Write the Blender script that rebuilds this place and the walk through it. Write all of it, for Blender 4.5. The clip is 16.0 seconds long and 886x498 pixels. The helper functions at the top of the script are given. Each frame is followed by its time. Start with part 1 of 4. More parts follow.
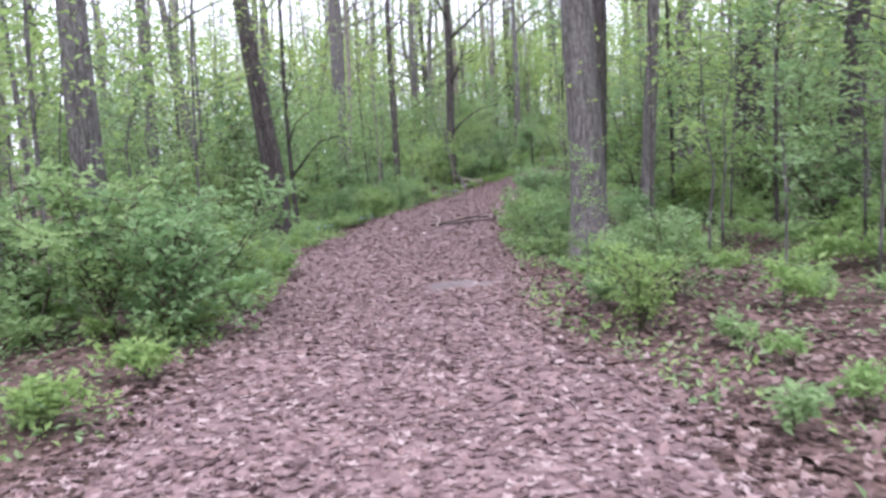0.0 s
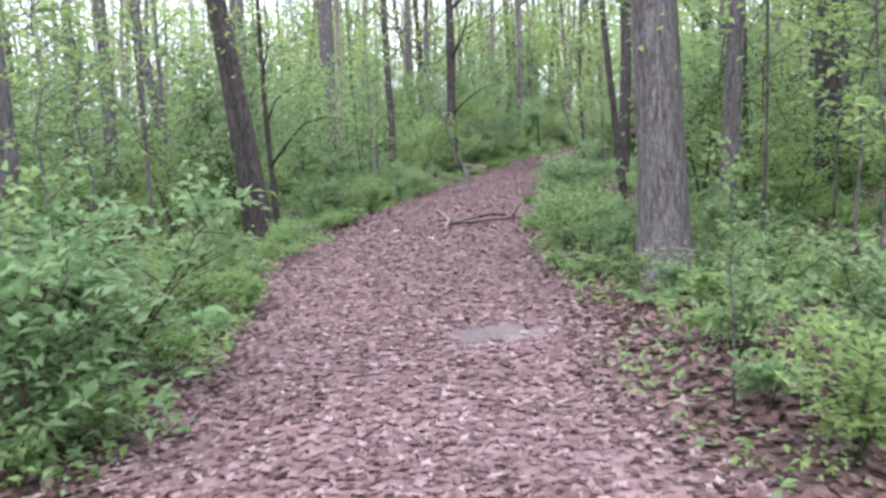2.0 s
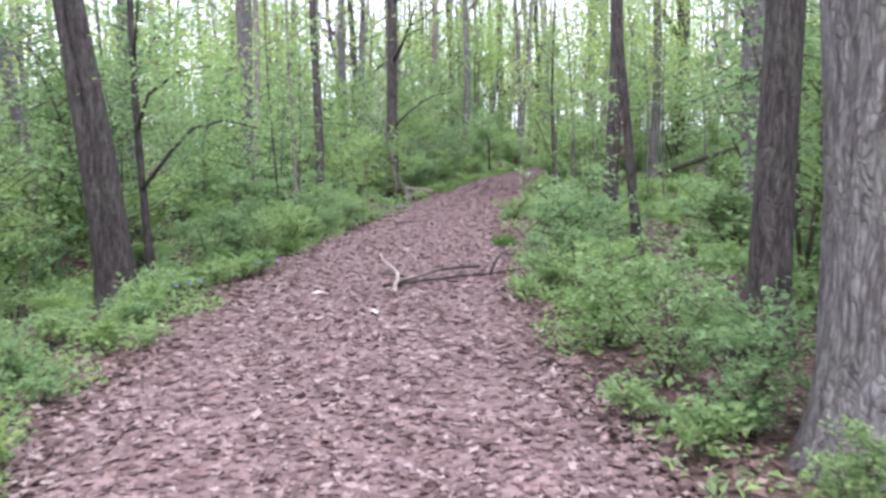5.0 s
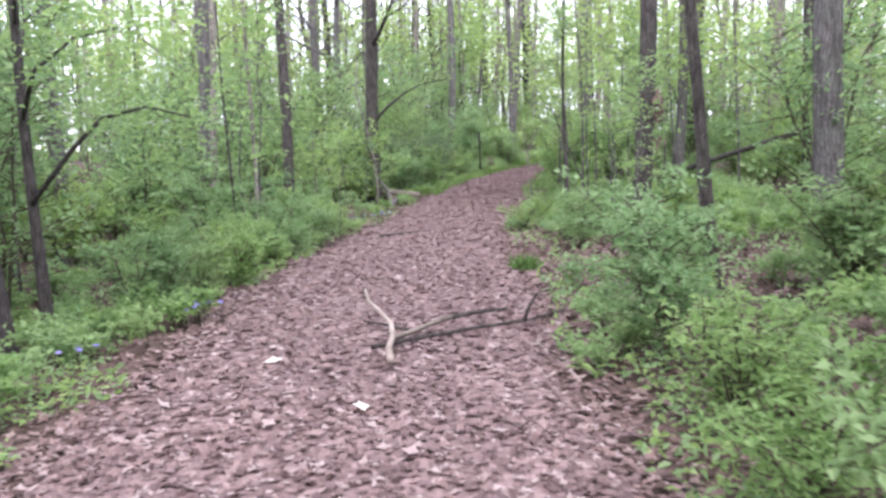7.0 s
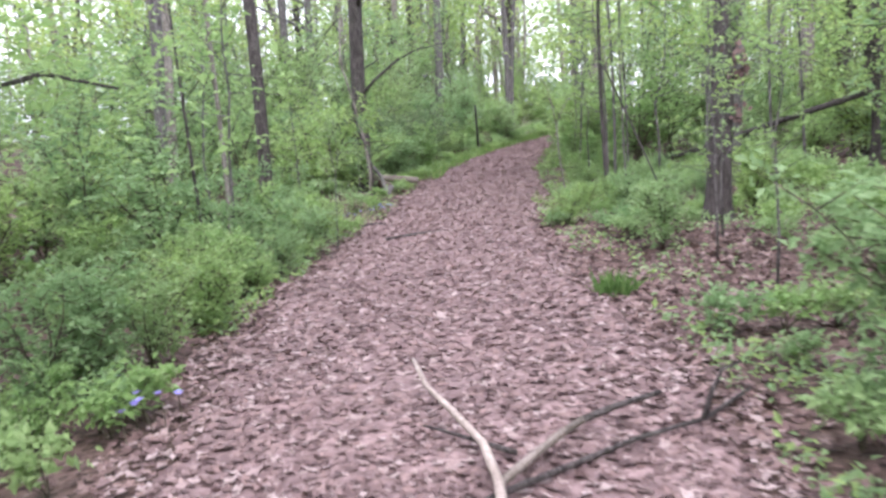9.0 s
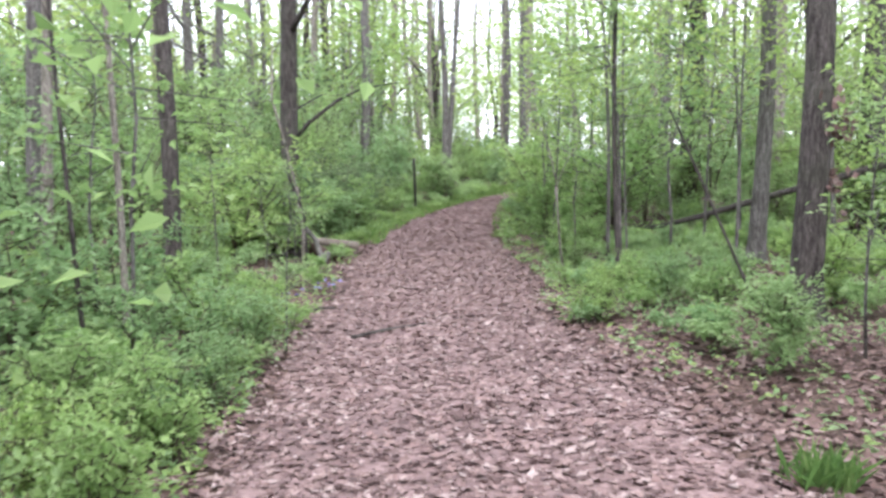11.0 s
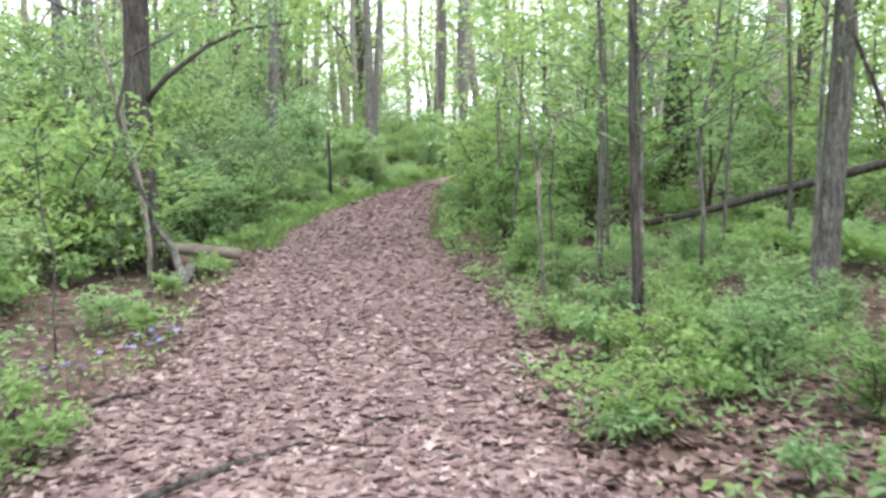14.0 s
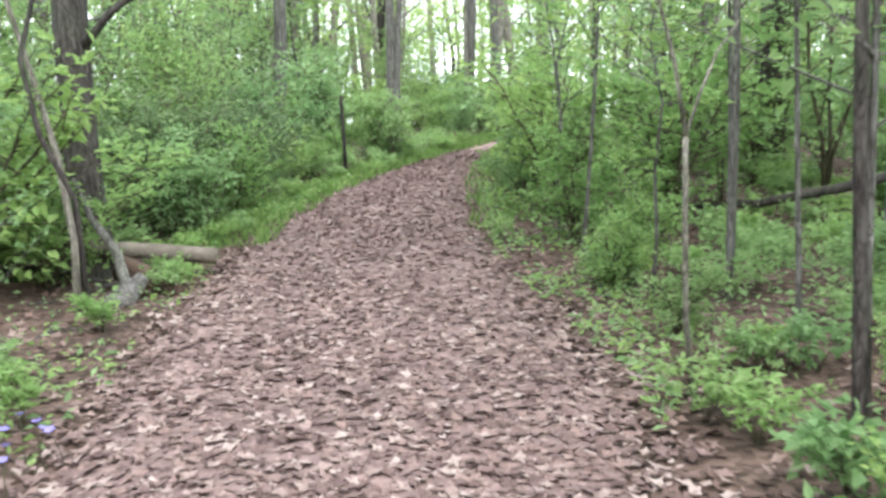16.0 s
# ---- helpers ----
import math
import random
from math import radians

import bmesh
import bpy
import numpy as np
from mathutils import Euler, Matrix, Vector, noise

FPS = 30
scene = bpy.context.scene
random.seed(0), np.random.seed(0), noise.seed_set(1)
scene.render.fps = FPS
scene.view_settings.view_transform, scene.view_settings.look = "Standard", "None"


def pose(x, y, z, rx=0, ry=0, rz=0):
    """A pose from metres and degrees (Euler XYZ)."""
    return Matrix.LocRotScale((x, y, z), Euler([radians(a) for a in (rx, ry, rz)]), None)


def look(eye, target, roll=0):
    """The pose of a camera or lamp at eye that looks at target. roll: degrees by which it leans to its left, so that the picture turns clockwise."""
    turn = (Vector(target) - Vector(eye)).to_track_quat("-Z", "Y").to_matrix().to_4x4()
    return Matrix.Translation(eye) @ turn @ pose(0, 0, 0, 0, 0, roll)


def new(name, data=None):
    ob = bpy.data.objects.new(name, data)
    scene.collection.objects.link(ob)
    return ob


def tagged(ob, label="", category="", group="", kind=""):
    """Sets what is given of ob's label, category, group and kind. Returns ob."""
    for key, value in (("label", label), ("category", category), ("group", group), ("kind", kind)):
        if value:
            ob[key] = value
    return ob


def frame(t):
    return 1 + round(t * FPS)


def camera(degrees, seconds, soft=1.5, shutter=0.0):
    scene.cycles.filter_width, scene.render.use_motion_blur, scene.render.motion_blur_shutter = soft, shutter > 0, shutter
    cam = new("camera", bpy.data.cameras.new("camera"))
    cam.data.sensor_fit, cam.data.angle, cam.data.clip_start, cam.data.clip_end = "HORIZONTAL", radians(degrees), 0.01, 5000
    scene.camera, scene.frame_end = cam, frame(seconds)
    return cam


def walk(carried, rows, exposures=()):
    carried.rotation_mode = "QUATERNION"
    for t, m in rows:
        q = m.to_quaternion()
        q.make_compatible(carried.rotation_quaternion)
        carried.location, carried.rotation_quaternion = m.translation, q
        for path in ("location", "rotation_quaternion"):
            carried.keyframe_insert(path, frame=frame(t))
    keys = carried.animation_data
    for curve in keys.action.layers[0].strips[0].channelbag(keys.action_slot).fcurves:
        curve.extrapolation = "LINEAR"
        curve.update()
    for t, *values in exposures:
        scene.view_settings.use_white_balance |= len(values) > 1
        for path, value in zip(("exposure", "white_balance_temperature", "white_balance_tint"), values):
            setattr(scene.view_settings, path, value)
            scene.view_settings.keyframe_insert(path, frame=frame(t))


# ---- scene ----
cam = camera(53.3, 16.0, soft=2.9, shutter=0.4)
PATH = [
    (0, (-0.009, 0.034, 1.452), (-0.01, 2.021, 1.229), -2.1),
    (0.5, (-0.029, 0.716, 1.489), (-0.079, 2.703, 1.273), -1.2),
    (1, (-0.121, 1.483, 1.501), (-0.135, 3.472, 1.292), -1.7),
    (1.5, (-0.177, 2.191, 1.516), (-0.195, 4.176, 1.275), -1.5),
    (2, (-0.299, 2.976, 1.508), (-0.28, 4.958, 1.243), -2.0),
    (2.5, (-0.329, 3.69, 1.491), (-0.302, 5.669, 1.206), -2.7),
    (3, (-0.399, 4.44, 1.491), (-0.311, 6.411, 1.169), -1.2),
    (3.5, (-0.393, 5.124, 1.486), (-0.34, 7.106, 1.226), -0.7),
    (4, (-0.43, 5.869, 1.477), (-0.27, 7.839, 1.174), -0.4),
    (4.2, (-0.429, 6.177, 1.474), (-0.273, 8.157, 1.242), 0.4),
    (6.3, (-0.409, 9.431, 1.473), (-0.188, 11.406, 1.247), -2.1),
    (6.5, (-0.4, 9.714, 1.443), (-0.2, 11.696, 1.273), -2.2),
    (7, (-0.417, 10.454, 1.443), (-0.187, 12.427, 1.21), -0.9),
    (7.5, (-0.418, 11.115, 1.44), (-0.248, 13.101, 1.275), -0.6),
    (8, (-0.442, 11.86, 1.446), (-0.216, 13.84, 1.281), 0.9),
    (8.2, (-0.468, 12.144, 1.457), (-0.259, 14.115, 1.19), -0.7),
    (10.3, (-1.088, 15.729, 1.479), (-0.7, 17.669, 1.186), -1.5),
    (10.5, (-1.097, 16.021, 1.465), (-0.661, 17.957, 1.215), -0.5),
    (11, (-1.081, 16.721, 1.469), (-0.548, 18.641, 1.299), -0.3),
    (11.5, (-1.026, 17.345, 1.466), (-0.399, 19.226, 1.204), -3.2),
    (12, (-0.847, 18.026, 1.45), (-0.122, 19.87, 1.176), -2.0),
    (12.5, (-0.647, 18.683, 1.435), (0.203, 20.481, 1.227), -1.5),
    (13, (-0.373, 19.386, 1.418), (0.42, 21.212, 1.221), -1.0),
    (13.5, (-0.122, 20.009, 1.415), (0.632, 21.851, 1.216), -0.3),
    (14, (0.194, 20.685, 1.418), (0.872, 22.555, 1.208), -0.2),
    (14.5, (0.388, 21.336, 1.399), (1.052, 23.212, 1.201), 1.9),
    (15, (0.576, 22.012, 1.408), (1.13, 23.928, 1.252), 0.6),
    (15.5, (0.756, 22.669, 1.402), (1.367, 24.56, 1.18), -0.4),
    (16, (0.952, 23.365, 1.377), (1.573, 25.245, 1.096), -1.0),
]
walk(cam, [(t, look(eye, target, roll)) for t, eye, target, roll in PATH],
     exposures=[(0, 1.24, 5720, 24), (2, 1.35, 5700, 23), (4, 1.47, 5660, 22), (7, 1.58, 5840, 22), (8, 1.62, 5840, 22), (10.5, 1.64, 5920, 18), (12, 1.69, 6000, 11), (14, 1.75, 6020, 8), (16, 1.77, 6050, 4)])


# ---- world, sun, exposure ----
world = bpy.data.worlds.new("overcast_sky")
scene.world = world
world.use_nodes = True
wn = world.node_tree
sky = wn.nodes.new("ShaderNodeTexSky")
sky.sky_type, sky.sun_disc = "NISHITA", False
sky.sun_elevation, sky.sun_rotation = radians(58), radians(200)
sky.air_density, sky.dust_density, sky.ozone_density = 1.0, 6.0, 1.0
cloud = wn.nodes.new("ShaderNodeMix")
cloud.data_type = "RGBA"
cloud.inputs[0].default_value = 0.7
wn.links.new(sky.outputs[0], cloud.inputs[6])
cloud.inputs[7].default_value = (8.0, 8.1, 8.2, 1)
wn.links.new(cloud.outputs[2], wn.nodes["Background"].inputs[0])
wn.nodes["Background"].inputs[1].default_value = 0.165
sun = new("sun", bpy.data.lights.new("sun", "SUN"))
sun.data.energy, sun.data.angle, sun.data.color = 1.0, radians(45), (1.0, 0.97, 0.93)
sun.matrix_world = look((0, 0, 30), (-5, 14, 0))
sun.location = (8, -12, 30)


# ---- materials ----
def shader(name, rough=0.8):
    m = bpy.data.materials.new(name)
    m.use_nodes = True
    b = m.node_tree.nodes["Principled BSDF"]
    b.inputs["Roughness"].default_value = rough
    b.inputs["Specular IOR Level"].default_value = 0.25
    return m, m.node_tree, b


def ramp(nt, source, stops):
    r = nt.nodes.new("ShaderNodeValToRGB")
    e = r.color_ramp.elements
    while len(e) < len(stops):
        e.new(0.5)
    for k, (at, col) in zip(e, stops):
        k.position, k.color = at, (*col, 1)
    nt.links.new(source, r.inputs[0])
    return r.outputs[0]


def noise_tex(nt, scale, detail=4.0, stretch=None, rough=0.55):
    n = nt.nodes.new("ShaderNodeTexNoise")
    n.inputs["Scale"].default_value, n.inputs["Detail"].default_value = scale, detail
    n.inputs["Roughness"].default_value = rough
    tc = nt.nodes.new("ShaderNodeTexCoord")
    mp = nt.nodes.new("ShaderNodeMapping")
    if stretch:
        mp.inputs["Scale"].default_value = stretch
    nt.links.new(tc.outputs["Object"], mp.inputs[0])
    nt.links.new(mp.outputs[0], n.inputs["Vector"])
    return n.outputs[0]


def mix(nt, a, b, fac, kind="MIX"):
    m = nt.nodes.new("ShaderNodeMix")
    m.data_type, m.blend_type = "RGBA", kind
    if isinstance(fac, float):
        m.inputs[0].default_value = fac
    else:
        nt.links.new(fac, m.inputs[0])
    for sock, v in ((m.inputs[6], a), (m.inputs[7], b)):
        if isinstance(v, tuple):
            sock.default_value = (*v, 1)
        else:
            nt.links.new(v, sock)
    return m.outputs[2]


def bump(nt, b, height, strength, dist):
    n = nt.nodes.new("ShaderNodeBump")
    n.inputs["Strength"].default_value, n.inputs["Distance"].default_value = strength, dist
    nt.links.new(height, n.inputs["Height"])
    nt.links.new(n.outputs[0], b.inputs["Normal"])


def leaf_material(name, stops, translucency=0.45, rough=0.55):
    """Thin leaves: each leaf its own shade, each plant its own tone, light passing through."""
    m, nt, b = shader(name, rough)
    geo = nt.nodes.new("ShaderNodeNewGeometry")
    info = nt.nodes.new("ShaderNodeObjectInfo")
    col = ramp(nt, geo.outputs["Random Per Island"], stops)
    tone = ramp(nt, info.outputs["Random"], [(0, (0.8, 0.86, 0.82)), (0.5, (1, 1, 1)), (1, (1.05, 1.01, 0.88))])
    col = mix(nt, col, tone, 1.0, "MULTIPLY")
    nt.links.new(col, b.inputs["Base Color"])
    t = nt.nodes.new("ShaderNodeBsdfTranslucent")
    nt.links.new(col, t.inputs[0])
    ms = nt.nodes.new("ShaderNodeMixShader")
    ms.inputs[0].default_value = translucency
    nt.links.new(b.outputs[0], ms.inputs[1])
    nt.links.new(t.outputs[0], ms.inputs[2])
    nt.links.new(ms.outputs[0], nt.nodes["Material Output"].inputs[0])
    return m


def bark_material(name, dark, light, moss=0.25):
    """Furrowed bark: upright plates parted by dark cracks, with a mossy bloom here and there."""
    m, nt, b = shader(name, 0.9)
    grain = noise_tex(nt, 9, 6, (3.2, 3.2, 0.6), 0.65)
    fine = noise_tex(nt, 45, 4, (1.6, 1.6, 0.7))
    patch = noise_tex(nt, 1.7, 3)
    tc = nt.nodes.new("ShaderNodeTexCoord")
    mp = nt.nodes.new("ShaderNodeMapping")
    mp.inputs["Scale"].default_value = (1.0, 1.0, 0.22)
    nt.links.new(tc.outputs["Object"], mp.inputs[0])
    nz = nt.nodes.new("ShaderNodeTexNoise")
    nz.inputs["Scale"].default_value = 9
    nt.links.new(mp.outputs[0], nz.inputs["Vector"])
    warped = mix(nt, mp.outputs[0], nz.outputs["Color"], 0.12)
    plates = nt.nodes.new("ShaderNodeTexVoronoi")
    plates.feature = "DISTANCE_TO_EDGE"
    plates.inputs["Scale"].default_value = 46
    nt.links.new(warped, plates.inputs["Vector"])
    crack = ramp(nt, plates.outputs["Distance"], [(0.0, (0.5, 0.49, 0.48)), (0.22, (1, 1, 1))])
    col = ramp(nt, grain, [(0.38, dark), (0.6, light)])
    col = mix(nt, col, crack, 0.75, "MULTIPLY")
    col = mix(nt, col, (0.15, 0.18, 0.12), ramp(nt, patch, [(0.5, (0, 0, 0)), (0.72, (moss, moss, moss))]))
    col = mix(nt, col, ramp(nt, fine, [(0.3, (0.7, 0.7, 0.7)), (0.7, (1.2, 1.2, 1.2))]), 0.8, "MULTIPLY")
    nt.links.new(col, b.inputs["Base Color"])
    bump(nt, b, mix(nt, crack, grain, 0.4), 0.9, 0.03)
    return m


def dead_leaf_material(name, stops):
    m, nt, b = shader(name, 0.75)
    geo = nt.nodes.new("ShaderNodeNewGeometry")
    info = nt.nodes.new("ShaderNodeObjectInfo")
    add = nt.nodes.new("ShaderNodeMath")
    add.operation = "ADD"
    nt.links.new(geo.outputs["Random Per Island"], add.inputs[0])
    nt.links.new(info.outputs["Random"], add.inputs[1])
    wrap = nt.nodes.new("ShaderNodeMath")
    wrap.operation = "FRACT"
    nt.links.new(add.outputs[0], wrap.inputs[0])
    col = ramp(nt, wrap.outputs[0], stops)
    spots = noise_tex(nt, 60, 3)
    col = mix(nt, col, ramp(nt, spots, [(0.35, (0.74, 0.72, 0.7)), (0.65, (1.1, 1.1, 1.1))]), 0.8, "MULTIPLY")
    nt.links.new(col, b.inputs["Base Color"])
    t = nt.nodes.new("ShaderNodeBsdfTranslucent")
    nt.links.new(col, t.inputs[0])
    ms = nt.nodes.new("ShaderNodeMixShader")
    ms.inputs[0].default_value = 0.18
    nt.links.new(b.outputs[0], ms.inputs[1])
    nt.links.new(t.outputs[0], ms.inputs[2])
    nt.links.new(ms.outputs[0], nt.nodes["Material Output"].inputs[0])
    return m


def soil_material(name, a, b_, c, leafy=26):
    m, nt, b = shader(name, 0.95)
    flakes = nt.nodes.new("ShaderNodeTexVoronoi")
    flakes.inputs["Scale"].default_value = leafy
    tc = nt.nodes.new("ShaderNodeTexCoord")
    warp = nt.nodes.new("ShaderNodeMix")
    warp.data_type = "RGBA"
    warp.inputs[0].default_value = 0.04
    nz = nt.nodes.new("ShaderNodeTexNoise")
    nz.inputs["Scale"].default_value = 6
    nt.links.new(tc.outputs["Object"], nz.inputs["Vector"])
    nt.links.new(tc.outputs["Object"], warp.inputs[6])
    nt.links.new(nz.outputs["Color"], warp.inputs[7])
    nt.links.new(warp.outputs[2], flakes.inputs["Vector"])
    sep = nt.nodes.new("ShaderNodeSeparateColor")
    nt.links.new(flakes.outputs["Color"], sep.inputs[0])
    col = ramp(nt, sep.outputs[0], [(0.0, a), (0.5, b_), (1.0, c)])
    big = noise_tex(nt, 0.9, 5)
    col = mix(nt, col, ramp(nt, big, [(0.3, (0.62, 0.6, 0.6)), (0.7, (1.15, 1.12, 1.1))]), 0.9, "MULTIPLY")
    nt.links.new(col, b.inputs["Base Color"])
    bump(nt, b, flakes.outputs["Distance"], 0.5, 0.02)
    return m


BARK_GREY = bark_material("grey_bark", (0.09, 0.08, 0.076), (0.225, 0.21, 0.205))
BARK_DARK = bark_material("dark_bark", (0.042, 0.035, 0.033), (0.115, 0.1, 0.095), 0.2)
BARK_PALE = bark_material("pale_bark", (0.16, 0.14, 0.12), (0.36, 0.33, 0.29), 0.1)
TWIG = bark_material("twig_bark", (0.05, 0.045, 0.03), (0.17, 0.15, 0.10), 0.3)


def wood_material(name, dark, light):
    """Barkless weathered wood: blotches, fine checks and stains."""
    m, nt, b = shader(name, 0.85)
    blot, fine = noise_tex(nt, 5, 5), noise_tex(nt, 60, 4)
    col = ramp(nt, blot, [(0.3, dark), (0.68, light)])
    col = mix(nt, col, ramp(nt, fine, [(0.3, (0.65, 0.63, 0.6)), (0.65, (1.1, 1.1, 1.1))]), 0.9, "MULTIPLY")
    nt.links.new(col, b.inputs["Base Color"])
    bump(nt, b, fine, 0.5, 0.01)
    return m


LOG_WOOD = wood_material("weathered_log", (0.10, 0.085, 0.07), (0.23, 0.195, 0.17))
BARE_WOOD = wood_material("stripped_wood", (0.22, 0.175, 0.15), (0.4, 0.34, 0.3))
ROTTEN = wood_material("rotten_wood", (0.035, 0.022, 0.018), (0.13, 0.085, 0.068))
G_SHRUB = leaf_material("shrub_leaf", [(0, (0.20, 0.31, 0.138)), (0.5, (0.262, 0.387, 0.175)), (1, (0.335, 0.465, 0.235))], 0.58)
G_BRIGHT = leaf_material("spring_leaf", [(0, (0.22, 0.335, 0.118)), (0.5, (0.28, 0.413, 0.15)), (1, (0.35, 0.48, 0.2))], 0.58)
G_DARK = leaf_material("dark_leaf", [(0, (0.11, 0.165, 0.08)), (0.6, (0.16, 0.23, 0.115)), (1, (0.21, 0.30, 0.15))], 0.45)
G_CANOPY = leaf_material("canopy_leaf", [(0, (0.25, 0.35, 0.11)), (0.5, (0.33, 0.45, 0.15)), (1, (0.42, 0.54, 0.21))], 0.6)
G_BIG = leaf_material("broad_leaf", [(0, (0.10, 0.21, 0.08)), (1, (0.18, 0.31, 0.12))], 0.3, 0.45)
G_GRASS = leaf_material("grass_blade", [(0, (0.11, 0.2, 0.06)), (0.6, (0.17, 0.28, 0.08)), (1, (0.26, 0.36, 0.13))], 0.4)
PETAL = leaf_material("violet_petal", [(0, (0.2, 0.17, 0.5)), (1, (0.33, 0.29, 0.66))], 0.3)
DEAD = dead_leaf_material("fallen_leaf", [(0, (0.1, 0.065, 0.062)), (0.2, (0.15, 0.098, 0.093)), (0.45, (0.19, 0.133, 0.129)), (0.65, (0.236, 0.158, 0.145)), (0.85, (0.298, 0.222, 0.209)), (1, (0.39, 0.315, 0.297))])
# darker than DEAD: older leaves, with the off-path shade in the colour too
OLD_SHADED_LEAF = dead_leaf_material("old_fallen_leaf", [(0, (0.075, 0.048, 0.042)), (0.4, (0.14, 0.09, 0.08)), (0.8, (0.215, 0.146, 0.132)), (1, (0.31, 0.235, 0.215))])
PALE_LEAF = dead_leaf_material("pale_fallen_leaf", [(0, (0.62, 0.55, 0.5)), (1, (0.75, 0.68, 0.62))])
SOIL = soil_material("forest_floor", (0.04, 0.028, 0.022), (0.09, 0.06, 0.049), (0.15, 0.103, 0.087))
PATH_SOIL = soil_material("trodden_litter", (0.15, 0.104, 0.1), (0.2, 0.141, 0.136), (0.26, 0.187, 0.18))
MUD = soil_material("dried_mud", (0.14, 0.115, 0.11), (0.18, 0.15, 0.145), (0.225, 0.195, 0.19), 40)
POST = bark_material("weathered_post", (0.02, 0.018, 0.016), (0.06, 0.055, 0.05), 0.0)


# ---- the lie of the land ----
EDGES = [(-8, -1.9, 1.5), (0, -1.85, 1.5), (4, -1.85, 1.3), (5.3, -1.9, 1.15), (6.8, -1.9, 0.82), (8, -1.8, 0.7), (9, -1.75, 0.72), (10, -1.8, 0.85),
         (11, -1.95, 0.88), (12.2, -2.2, 0.86), (13.5, -2.1, 0.85), (15, -1.9, 0.9), (16.5, -1.68, 1.05), (18, -1.5, 1.4), (19.5, -1.42, 1.55), (21, -1.12, 1.68),
         (22.4, -0.8, 1.9), (24, -0.5, 2.15), (25.5, -0.05, 2.4), (27, 0.45, 3.1), (29, 0.88, 3.5), (31, 1.5, 3.9), (33, 2.2, 4.6), (35, 3.2, 5.3),
         (37, 4.6, 6.15), (38.5, 5.9, 7.0), (42, 9.3, 9.9), (50, 17, 17.6)]
EY, EL, ER = (np.array(c, float) for c in zip(*EDGES))


def rise(x, y):
    """Height of the ground: level along the walk, climbing gently past the log, with small humps off the path."""
    x, y = np.asarray(x, float), np.asarray(y, float)
    h = 0.073 * np.log1p(np.exp(np.clip(y - 30, -30, 12))) + 0.03 * np.clip(x, -6, 8)
    off = np.clip(off_path(x, y) / 2.0, 0, 1)
    return h + off * (0.06 * np.sin(x * 1.3 + y * 0.7) + 0.05 * np.sin(y * 1.1 - x * 0.6)) + 0.012 * np.sin(x * 3.1 + 1) * np.sin(y * 2.3) \
        - 0.42 * off * np.exp(-((x + 4.0) ** 2 + (y - 18.2) ** 2) / 8)


def off_path(x, y):
    """How far outside the path's edge a place lies (negative on the path)."""
    return np.maximum(np.interp(y, EY, EL) - x, x - np.interp(y, EY, ER))


def put_mesh(name, verts, faces, material, smooth=False):
    me = bpy.data.meshes.new(name)
    me.from_pydata(np.asarray(verts).tolist(), [], faces if isinstance(faces, list) else faces.tolist())
    me.materials.append(material)
    if smooth:
        me.polygons.foreach_set("use_smooth", [True] * len(me.polygons))
    return me


def part(name, me, parent, label=""):
    ob = new(name, me)
    ob.parent = parent
    return tagged(ob, label)


def thing(name, x, y, label, category, group="", z=None):
    e = new(name)
    e.empty_display_size = 0.2
    e.matrix_basis = pose(x, y, float(rise(x, y)) if z is None else z)
    return tagged(e, label, category, group)


def tube(points, radii, sides=6, rough=0.0, seed=0):
    """A closed tapering tube along points."""
    pts = np.asarray(points, float)
    rng = np.random.RandomState(seed)
    V, F = [], []
    n = len(pts)
    for i in range(n):
        d = pts[min(i + 1, n - 1)] - pts[max(i - 1, 0)]
        d = d / (np.linalg.norm(d) + 1e-9)
        a = np.cross(d, (0.31, 0.95, 0.05) if abs(d[1]) < 0.9 else (1, 0, 0))
        a /= np.linalg.norm(a)
        b = np.cross(d, a)
        for k in range(sides):
            w = 2 * math.pi * k / sides
            r = radii[i] * (1 + rough * (rng.rand() - 0.5) + rough * 0.8 * math.sin(3 * w + i * 0.35) * 0.5)
            V.append(pts[i] + (a * math.cos(w) + b * math.sin(w)) * r)
    for i in range(n - 1):
        for k in range(sides):
            j = (k + 1) % sides
            F.append((i * sides + k, i * sides + j, i * sides + sides + j, i * sides + sides + k))
    F.append(tuple(range(sides - 1, -1, -1)))
    F.append(tuple(range((n - 1) * sides, n * sides)))
    return V, F


def join(pieces):
    V, F = [], []
    for v, f in pieces:
        k = len(V)
        V.extend(v)
        F.extend(tuple(i + k for i in face) for face in f)
    return V, F


def blades(p, d, length, width, rng, droop=0.15):
    """Leaves as folded lozenges: p base points, d directions."""
    n = len(p)
    d = d / (np.linalg.norm(d, axis=1, keepdims=True) + 1e-9)
    up = np.tile((0, 0, 1.0), (n, 1)) + rng.normal(0, 0.45, (n, 3))
    s = np.cross(d, up)
    s /= np.linalg.norm(s, axis=1, keepdims=True) + 1e-9
    nn = np.cross(s, d)
    l, w = length[:, None], width[:, None]
    V = np.stack([p, p + d * l * 0.45 + s * w * 0.5 + nn * w * 0.18, p + d * l - nn * l * droop, p + d * l * 0.45 - s * w * 0.5 + nn * w * 0.18], 1).reshape(-1, 3)
    k = np.arange(n)[:, None] * 4
    F = np.concatenate([k + (0, 1, 2), k + (0, 2, 3)], 1).reshape(-1, 3)
    return V, F


